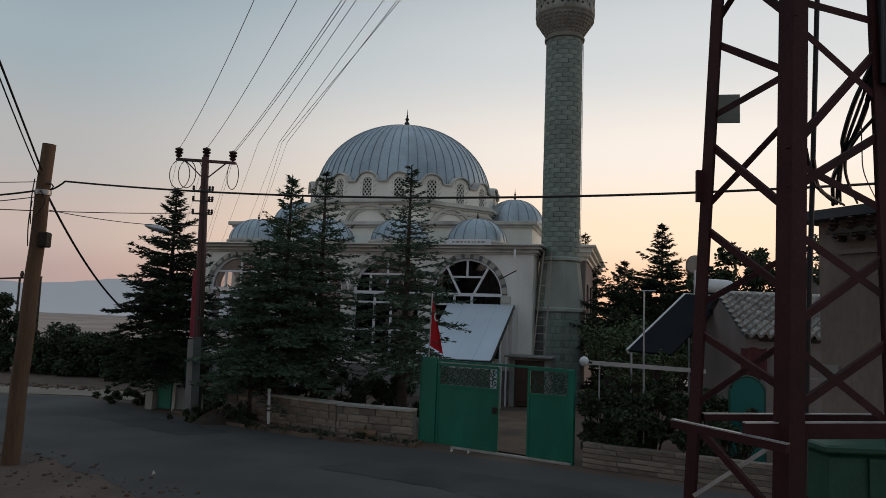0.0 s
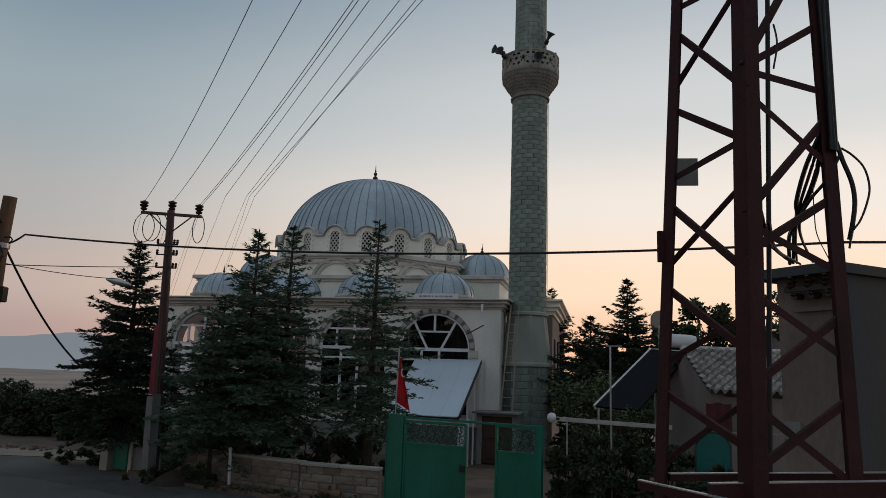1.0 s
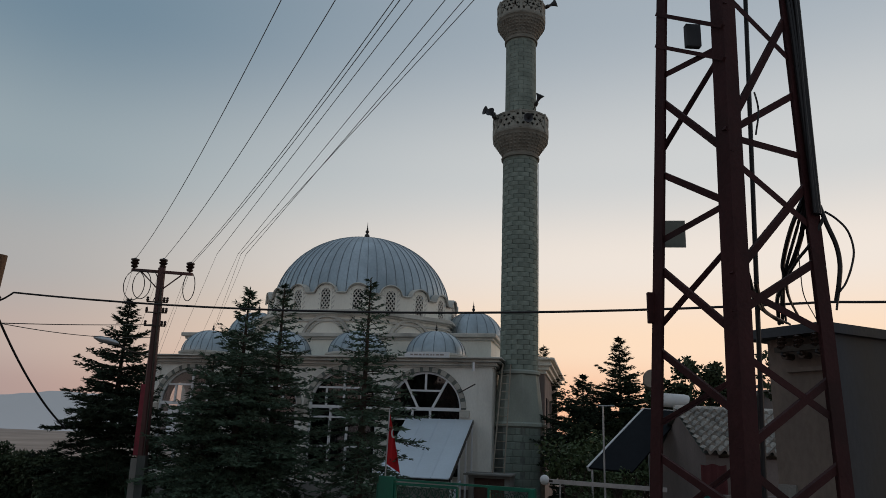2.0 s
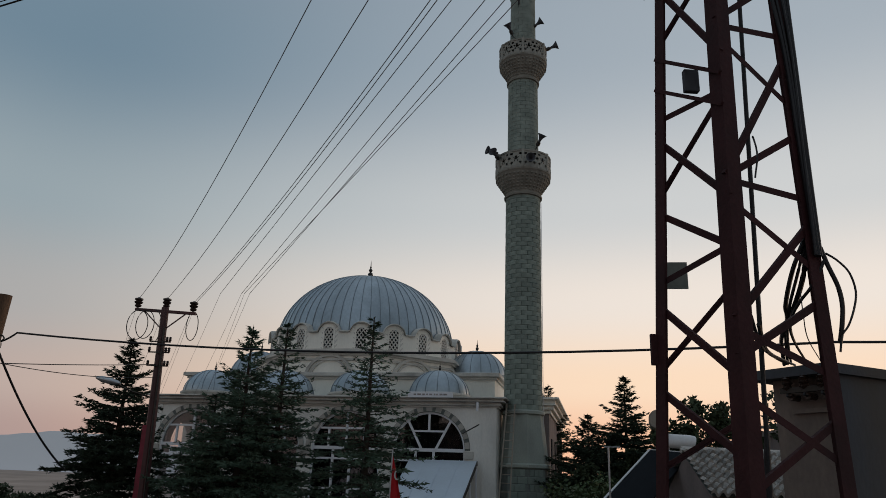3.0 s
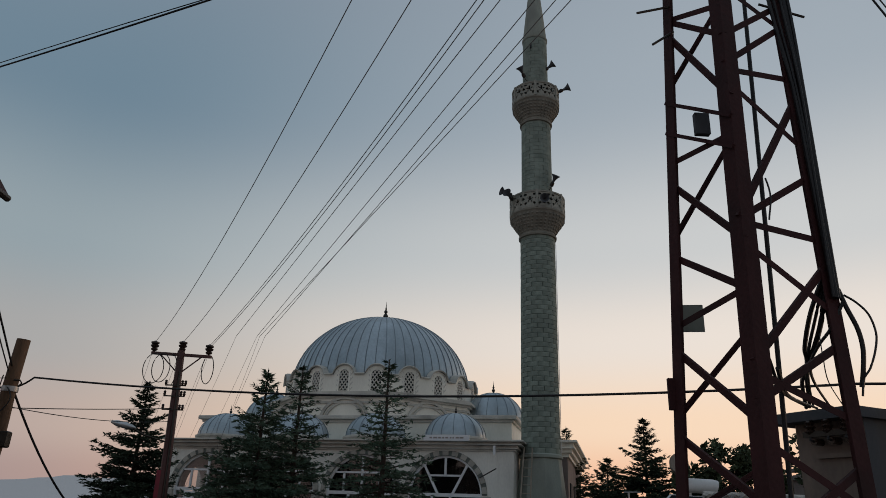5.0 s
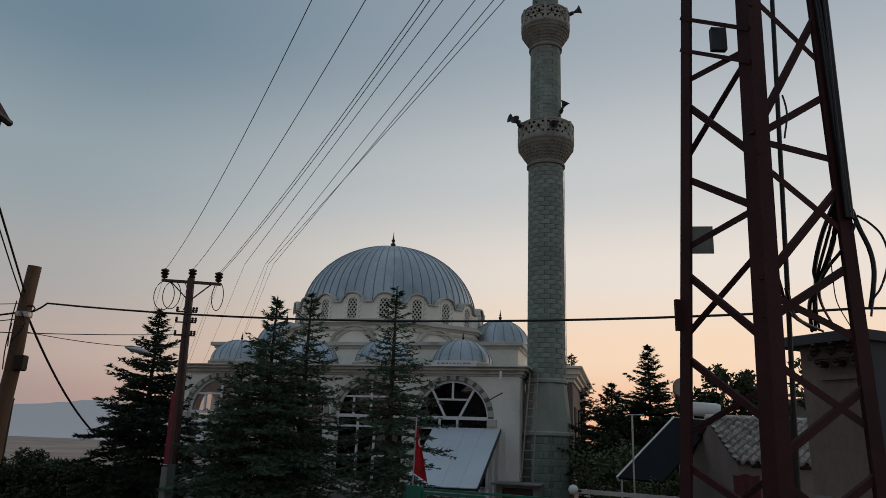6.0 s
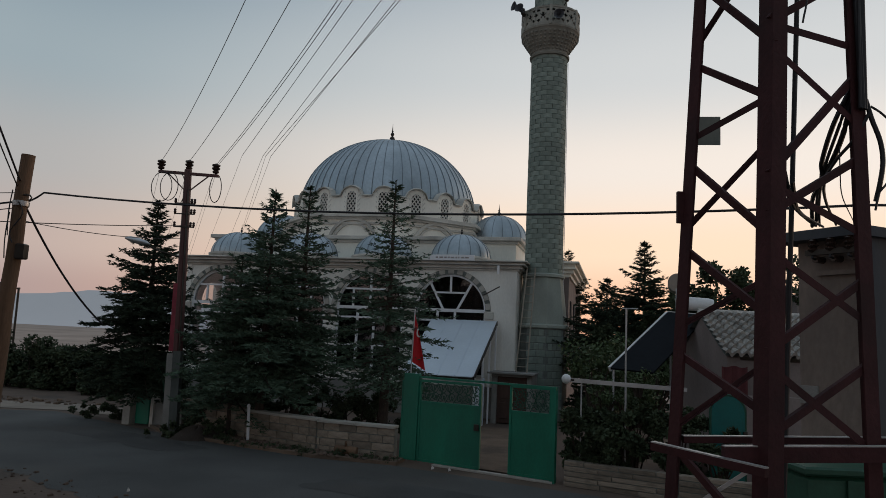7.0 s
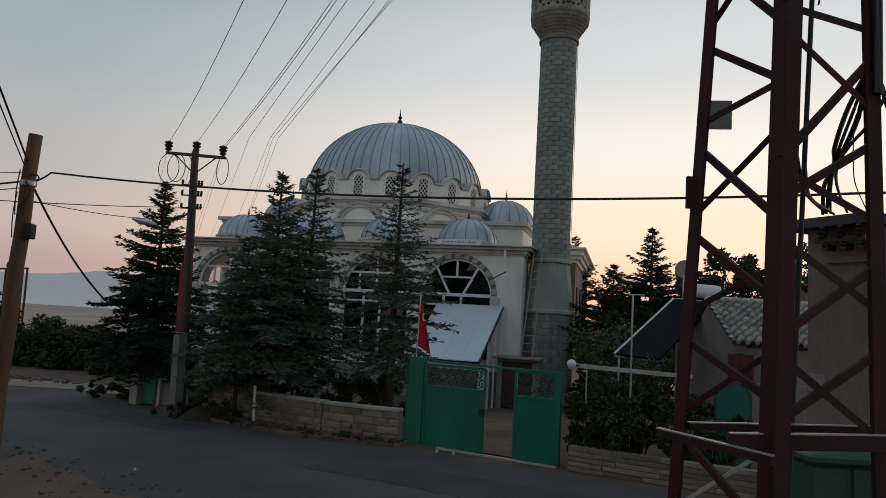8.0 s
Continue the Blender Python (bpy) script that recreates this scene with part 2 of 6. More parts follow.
# ---- building helpers ----
class Geo:
    """Vertices and faces gathered for one mesh."""

    def __init__(self):
        self.v, self.f = [], []

    def add(self, verts, faces, m=None):
        n = len(self.v)
        self.v += [tuple(m @ Vector(p)) for p in verts] if m is not None else [tuple(p) for p in verts]
        self.f += [tuple(i + n for i in q) for q in faces]
        return self

    def box(self, a, b, m=None, bevel=0.0):
        (x0, y0, z0), (x1, y1, z1) = a, b
        e = bevel
        if not e:
            vs = [(x0, y0, z0), (x1, y0, z0), (x1, y1, z0), (x0, y1, z0), (x0, y0, z1), (x1, y0, z1), (x1, y1, z1), (x0, y1, z1)]
            return self.add(vs, [(0, 3, 2, 1), (4, 5, 6, 7), (0, 1, 5, 4), (1, 2, 6, 5), (2, 3, 7, 6), (3, 0, 4, 7)], m)
        vs = []
        for z, i in ((z0, e), (z0 + e, 0), (z1 - e, 0), (z1, e)):
            vs += [(x0 + i, y0 + i, z), (x1 - i, y0 + i, z), (x1 - i, y1 - i, z), (x0 + i, y1 - i, z)]
        fs = [(3, 2, 1, 0), (12, 13, 14, 15)]
        for k in range(3):
            fs += [(4 * k + j, 4 * k + (j + 1) % 4, 4 * k + 4 + (j + 1) % 4, 4 * k + 4 + j) for j in range(4)]
        return self.add(vs, fs, m)

    def beam(self, p, q, w, h=None, up=(0, 0, 1)):
        """A bar from p to q, w wide and h high."""
        p, q, h = Vector(p), Vector(q), h or w
        d = (q - p).normalized()
        s = d.cross(Vector(up))
        s = s.normalized() if s.length > 1e-3 else Vector((1, 0, 0))
        t = s.cross(d)
        vs = [c + s * (a * w / 2) + t * (b * h / 2) for c in (p, q) for a, b in ((-1, -1), (1, -1), (1, 1), (-1, 1))]
        return self.add(vs, [(0, 1, 2, 3), (7, 6, 5, 4), (0, 4, 5, 1), (1, 5, 6, 2), (2, 6, 7, 3), (3, 7, 4, 0)])

    def angle(self, p, q, w, th, s, t):
        """An angle iron from p to q with its heel on the line and flanges towards s and t."""
        p, q, s, t = Vector(p), Vector(q), Vector(s), Vector(t)
        ring = [Vector((0, 0, 0)), s * w, s * w + t * th, s * th + t * th, s * th + t * w, t * w]
        vs = [c + o for c in (p, q) for o in ring]
        fs = [(i, (i + 1) % 6, 6 + (i + 1) % 6, 6 + i) for i in range(6)]
        return self.add(vs, fs + [(0, 3, 2, 1), (0, 5, 4, 3), (6, 7, 8, 9), (6, 9, 10, 11)])

    def tube(self, pts, r, seg=6, r1=None):
        pts = [Vector(p) for p in pts]
        n = len(self.v)
        for i, p in enumerate(pts):
            d = (pts[min(i + 1, len(pts) - 1)] - pts[max(i - 1, 0)]).normalized()
            s = d.cross(Vector((0.3, 0.2, 1)) if abs(d.z) < 0.9 else Vector((1, 0.2, 0))).normalized()
            t = s.cross(d)
            rr = r if r1 is None else r + (r1 - r) * i / (len(pts) - 1)
            for k in range(seg):
                a = 2 * math.pi * k / seg
                self.v.append(tuple(p + s * (rr * math.cos(a)) + t * (rr * math.sin(a))))
        for i in range(len(pts) - 1):
            for k in range(seg):
                a, b = n + i * seg + k, n + i * seg + (k + 1) % seg
                self.f.append((a, b, b + seg, a + seg))
        self.f.append(tuple(n + k for k in reversed(range(seg))))
        self.f.append(tuple(n + (len(pts) - 1) * seg + k for k in range(seg)))
        return self

    def lathe(self, prof, seg=32, c=(0, 0, 0), wave=None):
        """A profile of (radius, height) turned round the upright through c."""
        n = len(self.v)
        for r, z in prof:
            for k in range(seg):
                a = 2 * math.pi * k / seg
                self.v.append((c[0] + r * math.cos(a), c[1] + r * math.sin(a), c[2] + z + (wave(a) if wave else 0)))
        for i in range(len(prof) - 1):
            for k in range(seg):
                a, b = n + i * seg + k, n + i * seg + (k + 1) % seg
                self.f.append((a, b, b + seg, a + seg))
        self.f.append(tuple(n + k for k in reversed(range(seg))))
        self.f.append(tuple(n + (len(prof) - 1) * seg + k for k in range(seg)))
        return self

    def plate(self, outline, axis_a, axis_b, origin, depth):
        """An outline in the plane of two axes, made as thick as the vector depth."""
        o, a, b, d = Vector(origin), Vector(axis_a), Vector(axis_b), Vector(depth)
        pts = [o + a * p + b * q for p, q in outline]
        n = len(pts)
        fs = [tuple(range(n)), tuple(range(2 * n - 1, n - 1, -1))] + [(i, i + n, (i + 1) % n + n, (i + 1) % n) for i in range(n)]
        return self.add(pts + [p + d for p in pts], fs)

    def data(self, name, material, smooth=40):
        me = bpy.data.meshes.new(name)
        me.from_pydata(self.v, [], self.f)
        me.materials.append(material)
        if smooth:
            me.polygons.foreach_set("use_smooth", [True] * len(me.polygons))
            me.set_sharp_from_angle(angle=radians(smooth))
        me.update()
        return me


def part(name, geo, material, parent, label="", smooth=40):
    ob = new(name, geo.data(name, material, smooth))
    ob.parent = parent
    return tagged(ob, label)


def thing(name, label, category, m=None, group="", kind=""):
    ob = new(name)
    ob.empty_display_size = 0.2
    if m is not None:
        ob.matrix_world = m
    return tagged(ob, label, category, group, kind)


def solo(name, geo, material, label, category="", group="", kind="", smooth=40):
    return tagged(new(name, geo.data(name, material, smooth)), label, category, group, kind)


def piece(name, me, parent, m):
    ob = new(name, me)
    ob.parent = parent
    ob.matrix_local = m
    return ob


def arc(cx, cz, r, a0, a1, n):
    return [(cx + r * math.cos(radians(a0 + (a1 - a0) * i / n)), cz + r * math.sin(radians(a0 + (a1 - a0) * i / n))) for i in range(n + 1)]


def hang(p, q, sag, n=16):
    p, q = Vector(p), Vector(q)
    return [p.lerp(q, i / n) - Vector((0, 0, sag * 4 * (i / n) * (1 - i / n))) for i in range(n + 1)]


# ---- ground, road, distance ----
def ground_height(x, y):
    far = max(0.0, math.hypot(x * 0.8, y) - 46)
    z = -0.10 * far if far < 150 else -15 - 0.02 * min(far - 150, 1500)
    if far > 1650:
        z += (far - 1650) / 2500 * 27 + 3.0 * math.sin(x * 0.0017 + 0.6) + 1.6 * math.sin(x * 0.0051)
    return z


def build_ground():
    ys = [-60, -30, -10, 0, 6, 12, 18, 24, 30, 36, 42, 50, 60, 75, 95, 125, 165, 220, 300, 420, 600, 900, 1300, 1800, 2400, 3100, 3800, 4300]
    xs = [i * abs(i) ** 1.6 * 0.9 for i in range(-26, 27)]
    me = bpy.data.meshes.new("ground")
    n = len(xs)
    verts = [(x * (1 + max(0, y) / 700), y, ground_height(x * (1 + max(0, y) / 700), y)) for y in ys for x in xs]
    faces = [(j * n + i, j * n + i + 1, (j + 1) * n + i + 1, (j + 1) * n + i) for j in range(len(ys) - 1) for i in range(n - 1)]
    me.from_pydata(verts, [], faces)
    me.materials.append(DIRT)
    me.materials.append(FIELD)
    for p in me.polygons:
        p.material_index = 1 if p.center.y > 200 else 0
    return tagged(new("ground", me), "bare reddish earth falling away to dry far fields", "ground", kind="structure")


build_ground()


def sheet(name, outline, z, material, label, thick=0.0):
    g = Geo()
    if thick:
        g.plate([(x, y) for x, y in outline], (1, 0, 0), (0, 1, 0), (0, 0, z - thick), (0, 0, thick))
    else:
        g.add([(x, y, z) for x, y in outline], [tuple(range(len(outline)))])
    return solo(name, g, material, label, name.split("_")[0], kind="structure", smooth=0)


WALL_FOOT = [(-7.0, 22.7), (-4.8, 20.75), (-2.6, 19.3), (-0.45, 18.6)]
def ragged(line, amount, seed):
    """The line with many small uneven steps."""
    rnd = random.Random(seed)
    out = []
    for (x0, y0), (x1, y1) in zip(line, line[1:]):
        n = max(1, int(math.hypot(x1 - x0, y1 - y0) / 0.25))
        out += [(x0 + (x1 - x0) * k / n + rnd.uniform(-amount, amount), y0 + (y1 - y0) * k / n + rnd.uniform(-amount, amount)) for k in range(n)]
    return out + [line[-1]]


NEAR_EDGE = ragged([(6, 1), (-0.5, 8.6), (-4.4, 11.9), (-7.6, 14.75), (-13, 18.3)], 0.17, 6)
sheet("road", ([(-40, 24.5), (-12.5, 25.6), (-9.3, 23.0), (-7.2, 21.3), (-4.9, 19.7), (-2.6, 18.35), (-0.5, 17.75), (3.1, 15.55), (6, 13.9), (12, 10.5), (40, -4), (40, -30)] + NEAR_EDGE + [(-40, 21)])[::-1], 0.005, ASPHALT, "worn dark asphalt village road")
sheet("road_patch", ragged([(-1.2, 16.2), (3.4, 13.6), (5.0, 12.4), (4.2, 11.4), (1.0, 13.0), (-2.4, 15.0), (-1.2, 16.2)], 0.10, 12)[::-1], 0.011, OLD_ASPHALT, "darker mended patch of asphalt")
sheet("road_patch", ragged([(-9.6, 22.2), (-6.6, 20.2), (-5.4, 19.0), (-6.4, 18.4), (-9.4, 20.4), (-11.4, 21.8), (-9.6, 22.2)], 0.12, 13)[::-1], 0.011, OLD_ASPHALT, "darker worn patch of asphalt")
sheet("track", [(-42, 25.6), (-12.6, 26.0), (-10.6, 25.2), (-9.5, 26.6), (-12.5, 28.2), (-42, 28.6)][::-1], 0.016, PALE_DIRT, "pale gravel track beside the road")
sheet("verge", [(-8.2, 22.6), (-7.2, 21.3), (-4.9, 19.7), (-2.6, 18.35), (-0.5, 17.75), (-0.3, 18.55), (-2.5, 19.4), (-4.7, 20.9), (-7.0, 22.9)][::-1], 0.09, VERGE, "tan earth verge below the boundary wall", 0.2)
sheet("path", [(1.2, 17.9), (2.7, 16.9), (4.4, 25.9), (1.6, 26.3)][::-1], 0.03, VERGE, "worn earth path from the gate to the door")


def build_hills():
    g = Geo()
    rnd = random.Random(4)
    prof = []
    for i in range(121):
        x = -4600 + 9200 * i / 120
        h = 150 + 70 * math.exp(-((x + 2250) / 420) ** 2) + 45 * math.exp(-((x + 1500) / 300) ** 2) + 22 * math.sin(x / 170) + rnd.uniform(-5, 5)
        prof.append((x, h * (0.45 + 0.55 / (1 + math.exp((x + 900) / 260)))))
    n = len(prof)
    vs = [(x, 4450, -60) for x, h in prof] + [(x, 4600, h) for x, h in prof]
    g.add(vs, [(i, i + 1, n + i + 1, n + i) for i in range(n - 1)])
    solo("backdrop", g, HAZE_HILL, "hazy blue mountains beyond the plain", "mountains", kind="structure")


build_hills()

# ---- mosque ----
MOSQUE_AT = pose(-2.1, 36.6, 0, 0, 0, -15.2)
mosque = thing("mosque", "cream rendered village mosque with grey sheet-metal domes", "mosque", MOSQUE_AT)
BAYS = [4.83, 1.29, -2.25, -5.79]
FRONT, SPRING, ARCH, SILL = -5.77, 4.3, 1.5, 1.7
EAVE = 5.98


def arched_wall(centres, u0, u1, top, r, spring, sill, thick):
    """A wall along x with arched openings right through it, panel by panel."""
    X, Z, D = (1, 0, 0), (0, 0, 1), (0, thick, 0)
    cs = sorted(centres)
    cuts = [u0] + [(a + b) / 2 for a, b in zip(cs, cs[1:])] + [u1]
    outlines = [[(u0, 0), (u1, 0), (u1, sill), (u0, sill)]]
    for c, a, b in zip(cs, cuts, cuts[1:]):
        outlines.append([(a, sill), (c - r, sill), (c - r, spring)] + arc(c, spring, r, 180, 90, 14)[1:] + [(c, top), (a, top)])
        outlines.append([(c + r, sill), (b, sill), (b, top), (c, top)] + arc(c, spring, r, 90, 0, 14))
    return [Geo().plate(o, X, Z, (0, 0, 0), D) for o in outlines]


for g in arched_wall(BAYS, -7.6, 7.6, EAVE, ARCH, SPRING, SILL, 0.4):
    g.v = [(x, y + FRONT, z) for x, y, z in g.v]
    part("front_wall", g, RENDER_WALL, mosque, "stained grey cement render", 0)
for g in arched_wall([-4.0], FRONT + 0.4, -2.2, EAVE, 1.05, SPRING, SILL, 0.4):
    g.v = [(-7.2 - y, x, z) for x, y, z in g.v]
    part("side_wall", g, RENDER_WALL, mosque, "", 0)
part("side_wall", Geo().box((7.2, FRONT + 0.4, 0), (7.6, -2.2, EAVE)), RENDER_WALL, mosque, "", 0)
part("hall", Geo().box((-8.4, -2.2, 0), (7.0, 12.5, 7.6)), CREAM, mosque, "", 0)
# indoor shade is put into the dark colour of wall and floor
part("inner_wall", Geo().box((-7.19, -2.6, 0.1), (7.19, -2.21, 5.97)), DARK_IN, mosque, "inner porch wall with its dimness in the colour", 0)
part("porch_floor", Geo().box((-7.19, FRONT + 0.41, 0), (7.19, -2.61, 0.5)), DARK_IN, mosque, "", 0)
# added near-black sheets behind the glass stand in for the unlit porch
for k in range(4):
    g = Geo()
    n = 26
    c = BAYS[k]
    pts = [(c - 1.7 + 3.4 * i / n, FRONT + 0.75 + 0.06 * math.sin(i * 2.4), z) for z in (0.5, 5.9) for i in range(n + 1)]
    g.add(pts, [(i, i + 1, n + 2 + i, n + 1 + i) for i in range(n)])
    if k < 3:
        part("unlit_sheet", g, UNLIT_SHEET, mosque, "added dark sheet standing in for the unlit inside")
part("plinth", Geo().box((-7.66, FRONT - 0.07, 0), (7.66, FRONT - 0.002, 1.25), None, 0.015), CONCRETE, mosque, "grey cement plinth", 0)
# eave mouldings
for z0, z1, p in ((EAVE, 6.06, 0.08), (6.06, 6.10, 0.20), (6.10, 6.20, 0.15), (6.20, 6.24, 0.34), (6.24, 6.32, 0.27), (6.32, 6.38, 0.43)):
    part("cornice", Geo().box((-7.6 - p, FRONT - p, z0), (7.6 + p, -2.2, z1), None, 0.012), TRIM, mosque, "weathered stepped cornice", 0)
part("cornice", Geo().box((-8.5, -2.32, 7.60), (7.1, 12.6, 7.72), None, 0.01), TRIM, mosque, "", 0)
part("cornice", Geo().box((-8.65, -2.47, 7.72), (7.25, 12.75, 7.90), None, 0.02), TRIM, mosque, "", 0)
# front wall edge strip and water spout
part("pilaster", Geo().box((7.02, FRONT - 0.05, 0.3), (7.58, FRONT - 0.002, EAVE), None, 0.01), RENDER_WALL, mosque, "", 0)
part("pilaster", Geo().box((-7.58, FRONT - 0.05, 0.3), (-7.34, FRONT - 0.002, EAVE), None, 0.01), RENDER_WALL, mosque, "", 0)
part("downpipe", Geo().tube([(6.88, FRONT - 0.42, 6.16), (6.88, FRONT - 0.42, 5.82)], 0.05, 8), WHITE_PVC, mosque, "short white rain spout")
part("bracket", Geo().tube([(6.2, FRONT, 4.95), (7.05, FRONT - 1.0, 5.25)], 0.025, 6), DARK_METAL, mosque, "thin dark metal rod")


def window(c, fan):
    """Plastic window with an arched head, its glass and the ring of blocks round it."""
    w = part("window", Geo().plate([(c - ARCH, SILL - 0.08), (c + ARCH, SILL - 0.08), (c + ARCH, SILL), (c - ARCH, SILL)], (1, 0, 0), (0, 0, 1), (0, FRONT - 0.06, 0), (0, 0.4, 0)), CAP_STONE, mosque, "white framed arched window", 0)
    y = FRONT + 0.14
    g = Geo()
    pts = [(c - ARCH + 0.04, SILL)] + arc(c, SPRING, ARCH - 0.04, 180, 0, 28) + [(c + ARCH - 0.04, SILL)]
    for a, b in zip(pts, pts[1:]):
        g.beam((a[0], y, a[1]), (b[0], y, b[1]), 0.07, 0.09, (0, 1, 0))
    bars = [((-1.46, 0), (1.46, 0), 0.13), ((-1.46, -0.42), (1.46, -0.42), 0.08), ((-0.55, 0), (-0.55, -2.6), 0.09), ((0.2, 0), (0.2, -2.6), 0.09), ((-1.46, -1.6), (1.46, -1.6), 0.07)]
    if fan:
        bars += [((-0.30, 0), (-0.90, 1.14), 0.085), ((0.26, 0), (0.88, 1.16), 0.085), ((-0.70, 0.74), (0.66, 0.74), 0.07), ((-0.02, 0.74), (-0.02, 1.46), 0.08)]
    else:
        bars += [((-0.78, 0), (-0.78, 0.8), 0.075), ((0.0, 0), (0.0, 1.46), 0.085), ((0.78, 0), (0.78, 0.8), 0.075), ((-1.15, 0.8), (1.15, 0.8), 0.075)]
    for (a, b), (p, q), t in bars:
        g.beam((c + a, y, SPRING + b), (c + p, y, SPRING + q), t, 0.08, (0, 1, 0))
    part("frame", g, WHITE_PVC, w, "white plastic frame", 0)
    out = [(c - ARCH + 0.02, SILL)] + arc(c, SPRING, ARCH - 0.02, 180, 0, 28) + [(c + ARCH - 0.02, SILL)]
    pane = part("pane", Geo().plate(out, (1, 0, 0), (0, 0, 1), (0, y + 0.03, 0), (0, 0.008, 0)), GLASS, w, "dark reflecting glass", 0)
    pane.visible_shadow = False
    ring = Geo()
    a_out, a_in = arc(c, SPRING, ARCH + 0.22, 180, 0, 28), arc(c, SPRING, ARCH, 180, 0, 28)
    for i in range(28):
        ring.plate([a_in[i], a_in[i + 1], a_out[i + 1], a_out[i]], (1, 0, 0), (0, 0, 1), (0, FRONT - 0.02, 0), (0, 0.02, 0))
    tagged(part("arch_ring", ring, MORTAR, w, "", 0), kind="stuff")
    for i in range(13):
        a0 = 180 - i * 180 / 13 - 2.6
        a1 = a0 - 180 / 13 + 5.2
        o = arc(c, SPRING, ARCH + 0.21, a0, a1, 4) + arc(c, SPRING, ARCH + 0.02, a1, a0, 4)
        part("voussoir", Geo().plate(o, (1, 0, 0), (0, 0, 1), (0, FRONT - 0.065, 0), (0, 0.044, 0)), CAP_STONE, w, "", 0)
    for s in (-1, 1):
        part("impost", Geo().box((c + s * (ARCH + 0.16) - 0.2, FRONT - 0.09, SPRING - 0.32), (c + s * (ARCH + 0.16) + 0.2, FRONT - 0.002, SPRING - 0.03), None, 0.015), CAP_STONE, w, "", 0)


for k, c in enumerate(BAYS):
    window(c, k == 0)


def finial(parent, x, y, z, s):
    prof = [(0.10, 0), (0.12, 0.05), (0.06, 0.10), (0.13, 0.2), (0.17, 0.3), (0.13, 0.40), (0.05, 0.47), (0.10, 0.54), (0.12, 0.6), (0.08, 0.67), (0.035, 0.72), (0.06, 0.78), (0.03, 0.86), (0.022, 1.0), (0.004, 1.25)]
    part("finial", Geo().lathe([(r * s, h * s) for r, h in prof], 12, (x, y, z)), DARK_METAL, parent, "dark turned metal finial")


def dome(name, x, y, z, r, h, ribs, fin, power=1.0, rim=True):
    """A sheet-covered dome with standing seams."""
    prof = [(r * math.cos(a) ** power, h * math.sin(a)) for a in [radians(90 * i / 18) for i in range(18)]] + [(0.02, h)]
    d = part(name, Geo().lathe(prof, 72, (x, y, z)), LEAD, mosque, "blue grey galvanised sheet covering")
    g = Geo()
    for k in range(ribs):
        a = 2 * math.pi * (k + 0.37) / ribs
        g.tube([(x + (q + 0.012) * math.cos(a), y + (q + 0.012) * math.sin(a), z + p) for q, p in prof[:-2]], 0.012 + r * 0.0020, 4)
    part("seam", g, LEAD_SEAM, d, "raised sheet seams", 0)
    if rim:
        part("rim", Geo().lathe([(r + 0.02, -0.25), (r + 0.06, -0.12), (r + 0.12, -0.08), (r + 0.12, -0.01), (r + 0.02, 0.02)], 48, (x, y, z)), TRIM, d, "")
    finial(d, x, y, z + h - 0.02, fin)
    return d


for u in (4.88, 1.30, -2.28, -5.86):
    dome("porch_dome", u, -4.3, 6.63, 1.30, 1.06, 16, 0.36)
HU, HV = -1.28, 3.83
for s in (1, -1):
    part("corner_plinth", Geo().box((HU + s * 6.55 - 1.65, HV - 1.65, 7.9), (HU + s * 6.55 + 1.65, HV + 1.65, 8.35), None, 0.01).box((HU + s * 6.55 - 1.8, HV - 1.8, 8.28), (HU + s * 6.55 + 1.8, HV + 1.8, 8.46), None, 0.02), TRIM, mosque, "", 0)
    dome("corner_dome", HU + s * 6.42, HV, 8.42, 1.66, 1.58, 18, 0.55)


def octagon(r, z0, z1):
    g = Geo()
    ring = [(HU + r * math.cos(radians(22.5 + 45 * k)), HV + r * math.sin(radians(22.5 + 45 * k))) for k in range(8)]
    g.plate(ring, (1, 0, 0), (0, 1, 0), (0, 0, z0), (0, 0, z1 - z0))
    return g


base = part("drum_base", octagon(5.85, 7.88, 8.86), CREAM, mosque, "cream painted eight-sided base", 0)
g = octagon(5.96, 8.60, 8.70)
for r, a, b in ((6.00, 8.86, 8.96), (6.18, 8.96, 9.06), (6.08, 9.06, 9.16)):
    o = octagon(r, a, b)
    g.add(o.v, o.f)
part("moulding", g, TRIM, base, "", 0)
for k in range(8):
    a = radians(45 * k)
    m = Matrix.Translation((HU, HV, 0)) @ Matrix.Rotation(a, 4, "Z")
    g = Geo()
    for r0, r1, d in ((1.18, 1.32, 0.12), (0.98, 1.08, 0.07)):
        oo, ii = arc(0, 7.62, r1, 170, 10, 16), arc(0, 7.62, r0, 170, 10, 16)
        for i in range(16):
            g.plate([ii[i], ii[i + 1], oo[i + 1], oo[i]], (0, 1, 0), (0, 0, 1), (5.405, 0, 0), (d, 0, 0))
    g.v = [tuple(m @ Vector(p)) for p in g.v]
    part("blind_arch", g, TRIM, base, "", 0)

# drum with its scalloped rim and lattice windows
DRUM_R, NWIN = 5.30, 20
TURN0 = radians(-90 + 15.2 + 0.2)
WAVE_LOW, WAVE_HIGH = 10.10, 10.58


def scallop(a):
    q = ((a - TURN0) / (2 * math.pi / NWIN) + 0.5) % 1 - 0.5
    return math.sqrt(max(0.0, 1 - (q / 0.33) ** 2)) * (WAVE_HIGH - WAVE_LOW) if abs(q) < 0.33 else 0.0


